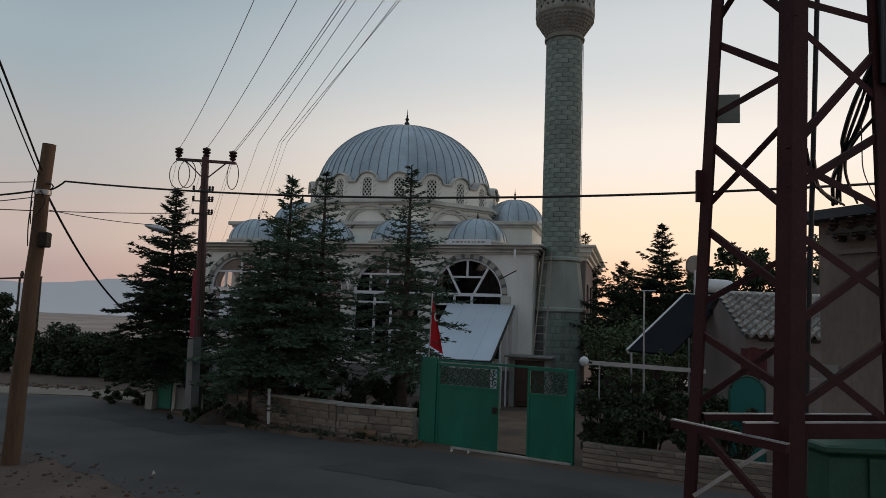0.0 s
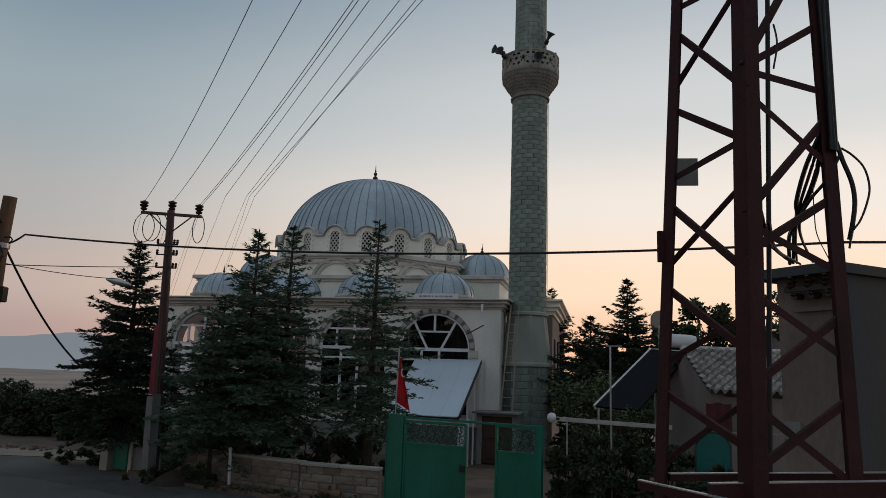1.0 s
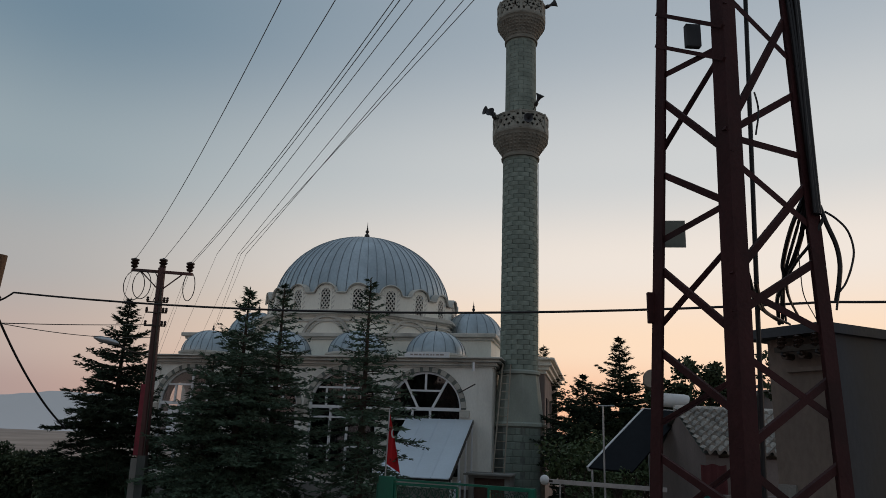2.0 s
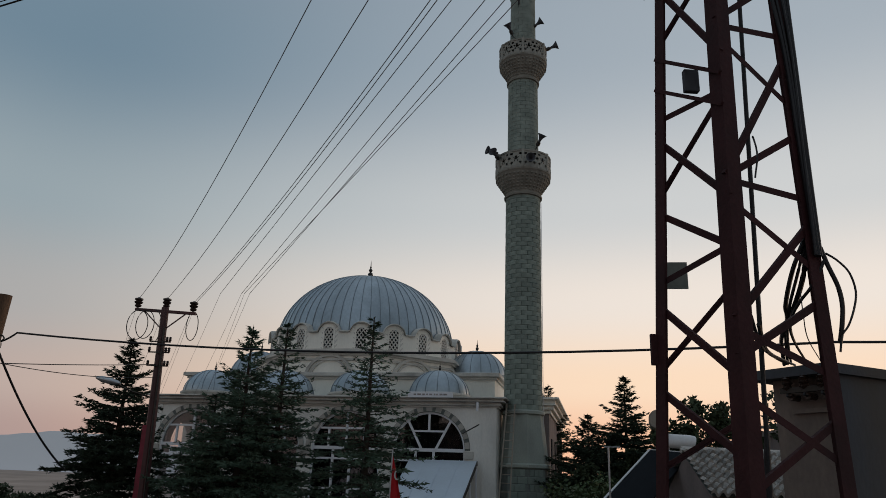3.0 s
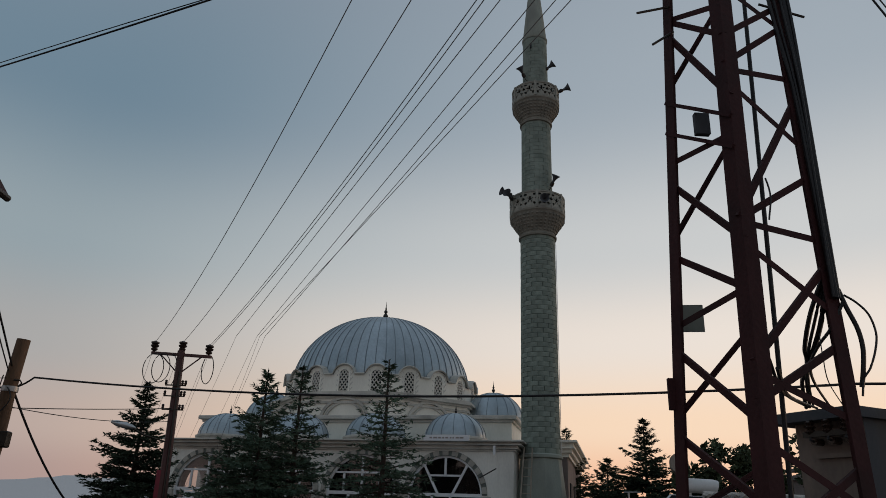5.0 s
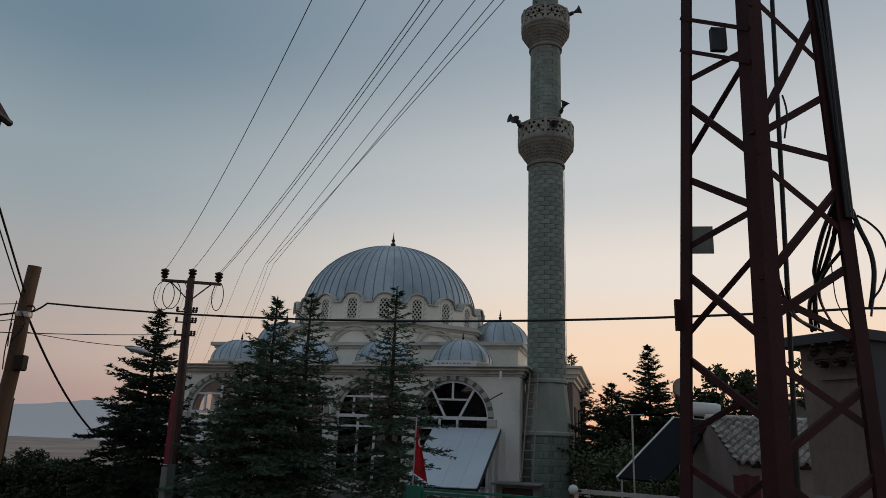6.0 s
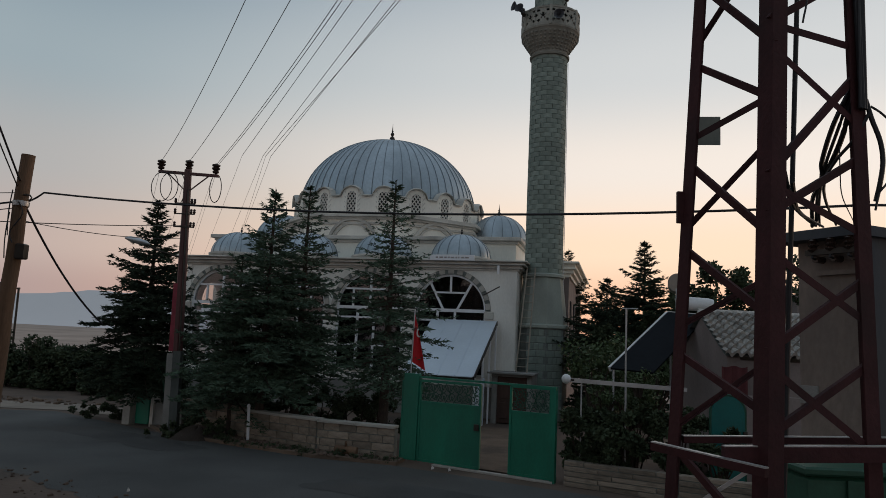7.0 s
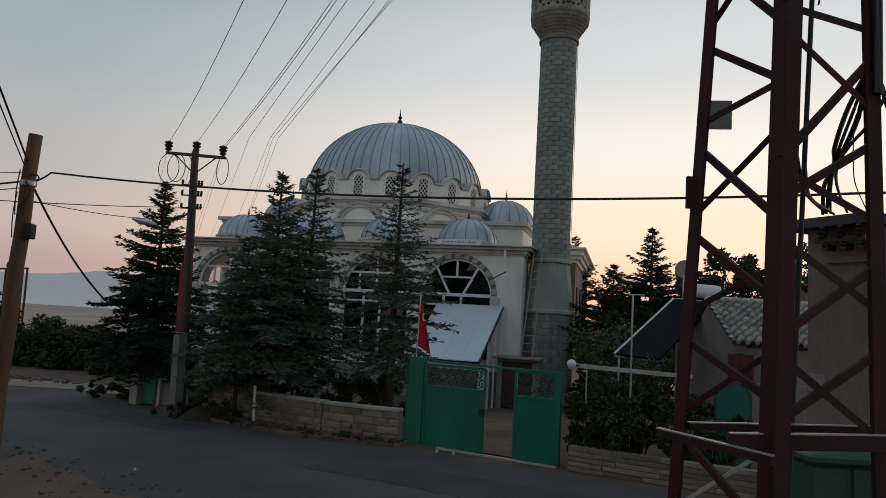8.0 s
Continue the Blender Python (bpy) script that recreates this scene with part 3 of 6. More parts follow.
drum = part("drum", Geo().lathe([(DRUM_R - 0.12, 9.1), (DRUM_R - 0.12, 9.3)], 180, (HU, HV, 0)), CREAM, mosque, "cream drum pierced by lattice windows")
seg = NWIN * 20
g = Geo()
top = lambda a: WAVE_LOW + scallop(a)
n = seg
for r, h in ((DRUM_R, None), (DRUM_R + 0.10, 0), (DRUM_R + 0.16, 0.05), (DRUM_R + 0.06, 0.10), (DRUM_R - 0.35, 0.12)):
    for k in range(seg):
        a = 2 * math.pi * k / seg
        g.v.append((HU + r * math.cos(a), HV + r * math.sin(a), 9.1 if h is None else top(a) - 0.06 + h))
for j in range(1, 4):
    for k in range(seg):
        q = (k + 1) % seg
        g.f.append((j * n + k, j * n + q, (j + 1) * n + q, (j + 1) * n + k))
part("rim", g, TRIM, drum, "scalloped moulded rim", 30)
g = Geo()
WIN_HALF, WIN_LOW, WIN_TOP = 0.27, 9.22, 10.16
step = 2 * math.pi / seg
for k in range(seg):
    a, b = k * step, (k + 1) * step
    q = ((a + step / 2 - TURN0 + math.pi / NWIN) % (2 * math.pi / NWIN)) - math.pi / NWIN
    off = abs(q * DRUM_R)
    ring = lambda z0, z1: g.add([(HU + DRUM_R * math.cos(t), HV + DRUM_R * math.sin(t), z) for t, z in ((a, z0[0]), (b, z0[1]), (b, z1[1]), (a, z1[0]))], [(0, 1, 2, 3)])
    t0, t1 = top(a) - 0.04, top(b) - 0.04
    if off < WIN_HALF:
        ring((9.1, 9.1), (WIN_LOW, WIN_LOW))
        hh = lambda o: WIN_TOP + 0.3 * math.sqrt(max(0, 1 - (o / WIN_HALF) ** 2)) - 0.15
        qa, qb = (q - step / 2) * DRUM_R, (q + step / 2) * DRUM_R
        ring((hh(qa), hh(qb)), (t0, t1))
    else:
        ring((9.1, 9.1), (t0, t1))
part("drum_wall", g, CREAM, drum, "", 30)
lat = Geo()
back = Geo()
hole = []
W, H = 0.285, 1.14
# black back plate paints the shade behind the lattice
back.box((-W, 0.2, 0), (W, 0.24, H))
rows, cols = 9, 3
dx, dz = 2 * W / cols, H / rows
for r in range(rows + 1):
    for q in range(cols + 1):
        x = -W + dx * q + (dx / 2 if r % 2 else 0)
        lat.beam((x, 0.035, dz * r), (x - dx / 2, 0.035, dz * (r + 1)), 0.05, 0.05, (0, 1, 0))
        lat.beam((x, 0.035, dz * r), (x + dx / 2, 0.035, dz * (r + 1)), 0.05, 0.05, (0, 1, 0))
lat_me, back_me = lat.data("lattice", LATTICE_M, 0), back.data("recess", HOLE_SHADE, 0)
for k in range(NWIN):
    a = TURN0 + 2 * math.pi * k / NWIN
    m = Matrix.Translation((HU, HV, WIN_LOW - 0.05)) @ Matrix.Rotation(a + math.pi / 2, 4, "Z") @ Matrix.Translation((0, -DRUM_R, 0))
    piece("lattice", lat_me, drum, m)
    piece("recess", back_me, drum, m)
dome("main_dome", HU - 0.04, HV, 10.06, 4.98, 4.22, 60, 0.95, 1.0, False)
part("hatch", Geo().box((HU - 1.1, HV - 0.5, 14.1), (HU - 0.35, HV + 0.3, 14.37), None, 0.02), LEAD_SEAM, mosque, "raised sheet flap near the top", 0)
# side wing behind the minaret
wing = part("side_wing", Geo().box((7.0, -0.8, 0), (9.35, 10, 6.25)), HOUSE_WALL, mosque, "pinkish side wing", 0)
for z0, z1, p in ((6.25, 6.42, 0.08), (6.42, 6.60, 0.22), (6.60, 6.66, 0.36), (6.66, 6.86, 0.30), (6.86, 6.96, 0.48)):
    part("wing_cornice", Geo().box((7.0, -0.8 - p, z0), (9.35 + p, 10.0, z1), None, 0.012), CREAM, wing, "pinkish cream stepped cornice", 0)
for k in range(3):
    part("side_window", Geo().box((9.34, 0.2 + 2.6 * k, 2.2), (9.40, 1.3 + 2.6 * k, 5.2), None, 0.01), HOLE_SHADE, wing, "", 0)

sign = thing("sign_board", "pale sign board fixed below the porch dome", "sign", MOSQUE_AT)
part("board", Geo().box((4.0, FRONT - 0.48, 6.33), (5.88, FRONT - 0.43, 6.56), None, 0.006), WHITE_PVC, sign, "", 0)
rnd = random.Random(11)
x = 4.25
while x < 5.6:
    w = rnd.uniform(0.05, 0.16)
    part("bar", Geo().box((x, FRONT - 0.486, 6.42), (x + w, FRONT - 0.4805, 6.48)), INK, sign, "", 0)
    x += w + rnd.uniform(0.03, 0.08)

# awning over the lower entrance
awn = thing("awning", "sloping pale sheet-metal awning on a steel frame", "awning", MOSQUE_AT)
A0, A1 = Vector((4.1, FRONT - 0.02, 3.92)), Vector((4.35, -10.5, 1.86))
g = Geo()
width = Vector((2.72, 0.0, 0.0))
g.add([A0, A0 + width, A1 + width * 0.92, A1, A0 + Vector((0, 0, -0.05)), A0 + width + Vector((0, 0, -0.05)), A1 + width * 0.92 + Vector((0, 0, -0.05)), A1 + Vector((0, 0, -0.05))], [(3, 2, 1, 0), (4, 5, 6, 7), (0, 1, 5, 4), (1, 2, 6, 5), (2, 3, 7, 6), (3, 0, 4, 7)])
part("roof_sheet", g, AWNING, awn, "", 0)
for k in range(5):
    s = k / 4
    part("batten", Geo().beam(A0 + width * s + Vector((0, 0, 0.01)), A1 + width * 0.92 * s + Vector((0, 0, 0.01)), 0.03, 0.02), AWNING, awn, "", 0)
part("edge_beam", Geo().beam(A0 + width + Vector((0.02, 0, -0.08)), A1 + width * 0.92 + Vector((0.02, 0, -0.08)), 0.05, 0.16), DARK_METAL, awn, "dark edge of the frame", 0)
part("edge_beam", Geo().beam(A1 + Vector((0, -0.03, -0.06)), A1 + width * 0.92 + Vector((0, -0.03, -0.06)), 0.05, 0.07), DARK_METAL, awn, "", 0)
for s in (0.05, 0.35, 0.65, 0.97):
    p = (A0 + width).lerp(A1 + width * 0.92, s)
    part("post", Geo().beam((p.x + 0.03, p.y, 0), (p.x + 0.03, p.y, p.z - 0.1), 0.06), WHITE_PVC, awn, "white steel post", 0)
part("side_panel", Geo().plate([(-10.4, 0.1), (-8.9, 0.1), (-8.9, 1.75), (-10.4, 1.35)], (0, 1, 0), (0, 0, 1), (6.93, 0, 0), (0.04, 0, 0)), AWNING, awn, "", 0)

porch = thing("entrance_porch", "rough grey porch with a brown wooden door", "porch", MOSQUE_AT)
part("porch_wall", Geo().box((6.95, -7.2, 0), (7.15, FRONT - 0.06, 1.86)).box((8.3, -7.2, 0), (8.5, FRONT + 0.2, 1.86)).box((6.95, -7.3, 1.78), (8.5, -7.15, 1.88)), CONCRETE, porch, "", 0)
door = part("door", Geo().box((7.16, -7.12, 0.03), (8.29, -7.05, 1.77), None, 0.01), WOOD_DOOR, porch, "brown panelled door", 0)
for z0, z1 in ((0.2, 0.8), (0.95, 1.65)):
    for x0 in (7.26, 7.80):
        part("door_panel", Geo().box((x0, -7.15, z0), (x0 + 0.4, -7.118, z1), None, 0.012), WOOD_DOOR, door, "", 0)
part("porch_slab", Geo().box((6.8, -7.5, 1.88), (8.6, FRONT - 0.1, 1.95), None, 0.01), CONCRETE, porch, "", 0)

ladder = thing("ladder", "long steel ladder leaning on the mosque roof", "ladder")
L0, L1, R0, R1 = Vector((3.45, 27.7, 0)), Vector((4.12, 29.0, 6.15)), Vector((3.93, 27.65, 0)), Vector((4.44, 28.95, 6.15))
part("rail", Geo().beam(L0, L1, 0.05, 0.03), LADDER_M, ladder, "", 0)
part("rail", Geo().beam(R0, R1, 0.05, 0.03), LADDER_M, ladder, "", 0)
for k in range(18):
    s = 0.04 + k * 0.052
    part("rung", Geo().tube([L0.lerp(L1, s), R0.lerp(R1, s)], 0.014, 6), LADDER_M, ladder)

# ---- minaret ----
MX, MY = 4.95, 30.0
minaret = thing("minaret", "tall grey concrete-block minaret with two balconies", "minaret", pose(MX, MY, 0))
part("core", Geo().lathe([(0.765, 5.9), (0.745, 15.5)], 40), MORTAR, minaret, "")
base = part("base", Geo().lathe([(1.06, 0), (1.06, 3.72)], 8), MORTAR, minaret, "", 0)
part("collar", Geo().lathe([(1.10, 3.70), (1.16, 3.74), (1.16, 3.84), (1.08, 3.90)], 8), PLASTER_G, minaret, "", 0)
part("plinth", Geo().lathe([(1.05, 3.88), (0.92, 5.1), (0.84, 5.82)], 8), PLASTER_G, minaret, "smooth grey plastered taper", 0)
part("collar", Geo().lathe([(0.82, 5.80), (0.89, 5.84), (0.89, 5.94), (0.80, 6.0)], 40), PLASTER_G, minaret, "")


def curved_block(span, height, inner=0.94):
    g = Geo()
    n = 4
    for z in (0.0, height):
        for r in (inner, 1.0):
            for i in range(n + 1):
                a = radians(-span / 2 + span * i / n)
                g.v.append((r * math.cos(a), r * math.sin(a), z))
    k = n + 1
    for i in range(n):
        g.f += [(k + i, k + i + 1, 3 * k + i + 1, 3 * k + i), (2 * k + i, 3 * k + i, 3 * k + i + 1, 2 * k + i + 1), (i, i + 1, k + i + 1, k + i)[::-1]]
    g.f += [(0, k, 3 * k, 2 * k), (n, 2 * k + n, 3 * k + n, k + n)]
    return g


CH = 0.206
cb = curved_block(34.9, CH - 0.013).data("block", BLOCK, 30)
rest = Geo()
rnd = random.Random(5)
for c in range(46):
    z = 6.00 + c * CH
    r = 0.80 - 0.018 * c / 46
    for k in range(10):
        a = k * 36 + (18 if c % 2 else 0) + 4
        facing = math.cos(radians(a + 90 + 9.4))
        m = Matrix.Translation((0, 0, z)) @ Matrix.Rotation(radians(a), 4, "Z") @ Matrix.Diagonal((r + rnd.uniform(-0.004, 0.004), r, 1, 1))
        if facing > -0.12:
            piece("block", cb, minaret, m)
        else:
            o = curved_block(35.2, CH - 0.010)
            rest.add(o.v, o.f, m)
for z0, n, r0, r1, k in ((17.3, 21, 0.715, 0.70, 10), (23.2, 15, 0.625, 0.60, 9)):
    part("core", Geo().lathe([(r0 - 0.03, z0 - 0.6), (r1 - 0.03, z0 + n * CH)], 32), MORTAR, minaret)
    for c in range(n):
        r = r0 + (r1 - r0) * c / n
        for q in range(k):
            o = curved_block(360 / k - 1.1, CH - 0.010, 0.92)
            rest.add(o.v, o.f, Matrix.Translation((0, 0, z0 + c * CH)) @ Matrix.Rotation(radians(q * 360 / k + (180 / k if c % 2 else 0)), 4, "Z") @ Matrix.Diagonal((r, r, 1, 1)))
tagged(part("blockwork", rest, BLOCK, minaret, "", 30), kind="stuff")
bb = Geo().box((-0.19, -0.02, 0), (0.19, 0.03, 0.255), None, 0.008).data("block", BLOCK, 0)
for side in (5, 6, 7, 4):
    ang = radians(22.5 + 45 * side)
    for c in range(13):
        for q in (-1, 1) if c % 2 else (-0.98, 0, 0.98):
            if abs(q) < 0.5 and c % 2:
                continue
            off = q * (0.2 if c % 2 else 0.21)
            m = Matrix.Translation((0.98 * math.cos(ang), 0.98 * math.sin(ang), 0.05 + c * 0.28)) @ Matrix.Rotation(ang + math.pi / 2, 4, "Z") @ Matrix.Translation((off, 0, 0)) @ Matrix.Diagonal((1.0 if c % 2 else 0.5, 1, 1, 1))
            if side in (5, 6):
                piece("block", bb, base, m)


def balcony(z, rs, rb, hgt):
    """Corbelled balcony: rs the shaft's radius, rb the balcony's, z its foot."""
    slope = [(rs, 0), (rs + 0.07, 0.02), (rs + 0.08, 0.10), (rs + 0.02, 0.15), (rs + 0.01, 0.26), (rs + (rb - rs) * 0.30, 0.44), (rs + (rb - rs) * 0.92, 0.84), (rb, 0.94), (rb + 0.02, 1.04), (rb + 0.05, 1.07), (rb + 0.05, 1.14), (rs, 1.14)]
    corb = part("balcony", Geo().lathe(slope, 48, (0, 0, z)), CORBEL, minaret, "stepped corbel balcony with pierced parapet")
    g = Geo()
    for tier in range(6):
        t = tier / 5
        r = rs + 0.02 + (rb - rs) * (0.02 + 0.95 * t)
        zz = z + 0.24 + 0.125 * tier
        n = 28 + 2 * tier
        for k in range(n):
            m = Matrix.Rotation(2 * math.pi * (k + 0.5 * (tier % 2)) / n, 4, "Z") @ Matrix.Translation((r - 0.01, 0, zz))
            g.box((-0.07, -0.042, 0.015), (0.03, 0.042, 0.085), m)
            g.add([(-0.06, -0.035, 0.015), (0.02, -0.035, 0.015), (0.02, 0.035, 0.015), (-0.06, 0.035, 0.015), (-0.05, 0, -0.045)], [(0, 1, 2, 3), (0, 4, 1), (1, 4, 2), (2, 4, 3), (3, 4, 0)], m)
    tagged(part("corbel_work", g, CORBEL, corb, "tiers of small stone corbels", 0), kind="stuff")
    n = 12
    z0, z1 = z + 1.14, z + 1.14 + hgt
    part("rail", Geo().lathe([(rb - 0.07, z1 - 0.07), (rb + 0.05, z1 - 0.07), (rb + 0.06, z1), (rb - 0.07, z1 + 0.01), (rb - 0.07, z1 - 0.07)], 48), BALC, corb, "")
    part("rail", Geo().lathe([(rb - 0.06, z0), (rb + 0.04, z0), (rb + 0.04, z0 + 0.09), (rb - 0.06, z0 + 0.09), (rb - 0.06, z0)], 48), BALC, corb, "")
    half = rb * math.tan(math.pi / n)
    post = Geo().box((rb - 0.06, -0.06, 0), (rb + 0.07, 0.06, hgt + 0.05), None, 0.01).data("post", BALC, 0)
    pan = Geo()
    xs = rb - 0.025
    nx, nz = 14, 18
    for i in range(nx):
        for j in range(nz):
            p, q = half * (2 * (i + 0.5) / nx - 1), hgt * (j + 0.5) / nz
            ang, rad = math.atan2(q - hgt * 0.52, p), math.hypot(p, q - hgt * 0.52)
            star = rad < 0.095 + 0.075 * math.cos(5 * (ang - math.pi / 2))
            small = any(math.hypot(abs(p) - half * u, q - hgt * w) < 0.065 for u, w in ((0.62, 0.26), (0.62, 0.78), (0.95, 0.52)))
            if not star and not small:
                dp, dq = half / nx, hgt / nz / 2
                pan.plate([(p - dp, q - dq), (p + dp, q - dq), (p + dp, q + dq), (p - dp, q + dq)], (0, 1, 0), (0, 0, 1), (xs, 0, 0), (0.04, 0, 0))
    pan_me = pan.data("parapet_panel", BALC, 0)
    for k in range(n):
        rot = Matrix.Translation((0, 0, z0)) @ Matrix.Rotation(2 * math.pi * k / n + 0.1, 4, "Z")
        piece("parapet_panel", pan_me, corb, rot)
        if k % 2 == 0:
            piece("post", post, corb, Matrix.Translation((0, 0, z0)) @ Matrix.Rotation(2 * math.pi * (k + 0.5) / n + 0.1, 4, "Z"))


balcony(15.42, 0.785, 1.22, 0.84)
balcony(21.35, 0.70, 1.10, 0.8)
part("collar", Geo().lathe([(0.61, 26.3), (0.64, 26.34), (0.64, 26.42), (0.59, 26.46)], 32), PLASTER_G, minaret)
part("spire", Geo().lathe([(0.59, 26.44), (0.60, 26.5), (0.46, 27.9), (0.30, 29.4), (0.12, 31.0), (0.02, 31.8)], 32), PLASTER_G, minaret, "pointed grey-green rendered spire")
part("slit", Geo().box((-0.33, -0.60, 25.6), (-0.26, -0.50, 25.85)), HOLE_SHADE, minaret, "", 0)
part("conductor", Geo().tube([(0.80, -0.25, 0.2), (0.80, -0.25, 5.9), (0.80, -0.15, 15.3)], 0.012, 5), ALU, minaret, "thin lightning wire")


def loudspeaker(p, yaw, tilt):
    t = thing("loudspeaker", "dark grey horn loudspeaker on the minaret balcony", "loudspeaker", Matrix.Translation(p) @ Matrix.Rotation(radians(yaw), 4, "Z") @ Matrix.Rotation(radians(tilt), 4, "Y"), "minaret loudspeakers")
    part("horn", Geo().lathe([(0.05, 0), (0.07, 0.12), (0.12, 0.24), (0.20, 0.34), (0.21, 0.36), (0.17, 0.33), (0.05, 0.14), (0.03, 0.1)], 20), KIOSK_BLUE, t, "")
    part("driver", Geo().lathe([(0.06, -0.2), (0.09, -0.18), (0.09, -0.02), (0.05, 0.02)], 14), DARK_METAL, t, "")
    part("bracket", Geo().tube([(0, 0, -0.1), (0.0, 0.0, -0.3), (-0.12, 0.05, -0.55)], 0.02, 6), DARK_METAL, t, "")


loudspeaker((MX - 1.42, MY - 0.5, 17.50), 200, 80)
loudspeaker((MX - 1.34, MY - 0.7, 17.24), 235, 75)
loudspeaker((MX + 0.62, MY - 0.75, 18.05), 300, 40)
loudspeaker((MX + 0.12, MY - 1.32, 16.86), 262, 95)
loudspeaker((MX - 0.72, MY - 0.7, 23.95), 220, 40)
loudspeaker((MX + 0.58, MY - 0.35, 24.6), 330, 60)
loudspeaker((MX + 1.28, MY - 0.35, 23.35), 340, 70)

# ---- street front: gate, walls, flag ----
GM = Matrix.Translation((-0.30, 18.47, 0)) @ Matrix.Rotation(math.atan2(-0.536, 0.844), 4, "Z") @ Matrix.Diagonal((0.945, 1, 1, 1))
gate = thing("gate", "green painted steel double gate standing partly open", "gate", GM)


def scrolls(x0, x1, z0, z1, seed):
    """Wrought-iron scroll work filling a rectangle."""
    g = Geo()
    rnd = random.Random(seed)
    n = max(2, round((x1 - x0) / 0.23))
    w = (x1 - x0) / n
    for i in range(n):
        cx = x0 + w * (i + 0.5)
        for s in (-1, 1):
            for q in (0, 1):
                cz = z0 + (z1 - z0) * (0.27 + 0.46 * q)
                pts = []
                for k in range(15):
                    a = s * k * 0.62 + q * math.pi
                    r = 0.11 * (1 - k / 17)
                    pts.append((cx + s * 0.05 + r * math.cos(a), 0.0, cz + r * 1.1 * math.sin(a)))
                g.tube(pts, 0.009, 4)
        g.tube([(cx - w / 2, 0, z0), (cx + rnd.uniform(-0.02, 0.02), 0, (z0 + z1) / 2), (cx + w / 2, 0, z1)], 0.008, 4)
        g.tube([(cx + w / 2, 0, z0), (cx, 0, (z0 + z1) / 2), (cx - w / 2, 0, z1)], 0.008, 4)
    return g


def leaf(x0, x1, top, split, seed, outer):
    lf = part("gate_leaf", Geo().box((x0, -0.015, 0.08), (x1, 0.015, split), None, 0.004), GREEN_PAINT, gate, "green sheet steel leaf with a scroll grille", 0)
    g = Geo()
    for a, b in (((x0, 0.08), (x0, top)), ((x1, 0.08), (x1, top)), ((x0, top), (x1, top)), ((x0, split), (x1, split)), ((x0, 0.09), (x1, 0.09))):
        g.beam((a[0], 0, a[1]), (b[0], 0, b[1]), 0.06, 0.06, (0, 1, 0))
    part("leaf_frame", g, GREEN_PAINT, lf, "", 0)
    part("grille", scrolls(x0 + 0.04, x1 - 0.04, split + 0.03, top - 0.03, seed), GREEN_DARK, lf, "dark wrought-iron scrolls")
    return lf


left_leaf = leaf(0.40, 2.20, 2.02, 1.50, 3, True)
part("latch", Geo().box((2.06, -0.06, 0.95), (2.2, -0.02, 1.1), None, 0.005), DARK_METAL, left_leaf, "", 0)
leaf(3.05, 4.10, 2.06, 1.48, 4, False)
part("side_panel", Geo().box((-0.10, -0.06, 0.06), (0.36, 0.06, 2.18), None, 0.01), GREEN_PAINT, gate, "boxed green side panel", 0)
part("gate_post", Geo().box((4.12, -0.06, 0.0), (4.24, 0.06, 2.1), None, 0.008), GREEN_PAINT, gate, "", 0)
part("gate_post", Geo().tube([(-0.16, 0, 0), (-0.16, 0, 2.0)], 0.03, 8), GREEN_PAINT, gate, "")
part("top_rail", Geo().beam((0.36, 0, 2.11), (4.24, 0, 2.09), 0.07, 0.05), GREEN_PAINT, gate, "", 0)
part("wheel_track", Geo().box((0.9, -0.10, 0.0), (4.2, 0.02, 0.05), None, 0.006), CAP_STONE, gate, "pale threshold strip", 0)

flag = thing("flag", "limp red flag with a white device on a thin pole", "flag")
part("flagpole", Geo().tube([(-0.30, 19.25, 0.1), (-0.24, 19.25, 3.85)], 0.018, 8), ALU, flag, "")
g = Geo()
nu, nv = 9, 14
for j in range(nv + 1):
    for i in range(nu + 1):
        s, t = i / nu, j / nv
        wd = 0.42 - 0.10 * (1 - t) * s
        g.v.append((-0.23 - 0.02 * t + wd * s * (0.35 + 0.65 * t ** 0.7) - 0.06 * s, 19.25 + 0.05 * math.sin(s * 9 + t * 2.5) * s, 3.72 - 1.28 * t - 0.22 * s * t - 0.25 * s * (1 - t)))
g.f = [(j * (nu + 1) + i, j * (nu + 1) + i + 1, (j + 1) * (nu + 1) + i + 1, (j + 1) * (nu + 1) + i) for j in range(nv) for i in range(nu)]
part("cloth", g, RED_CLOTH, flag, "red cloth hanging in folds", 80)
part("device", Geo().plate([(p * 0.07, q * 0.13) for p, q in arc(0, 0, 1, 60, 300, 14) + arc(0.25, 0, 0.75, 300, 60, 14)], (1, 0, 0), (0, 0, 1), (-0.10, 19.165, 3.22), (0, -0.006, 0)), WHITE_CLOTH, flag, "white shape", 0)


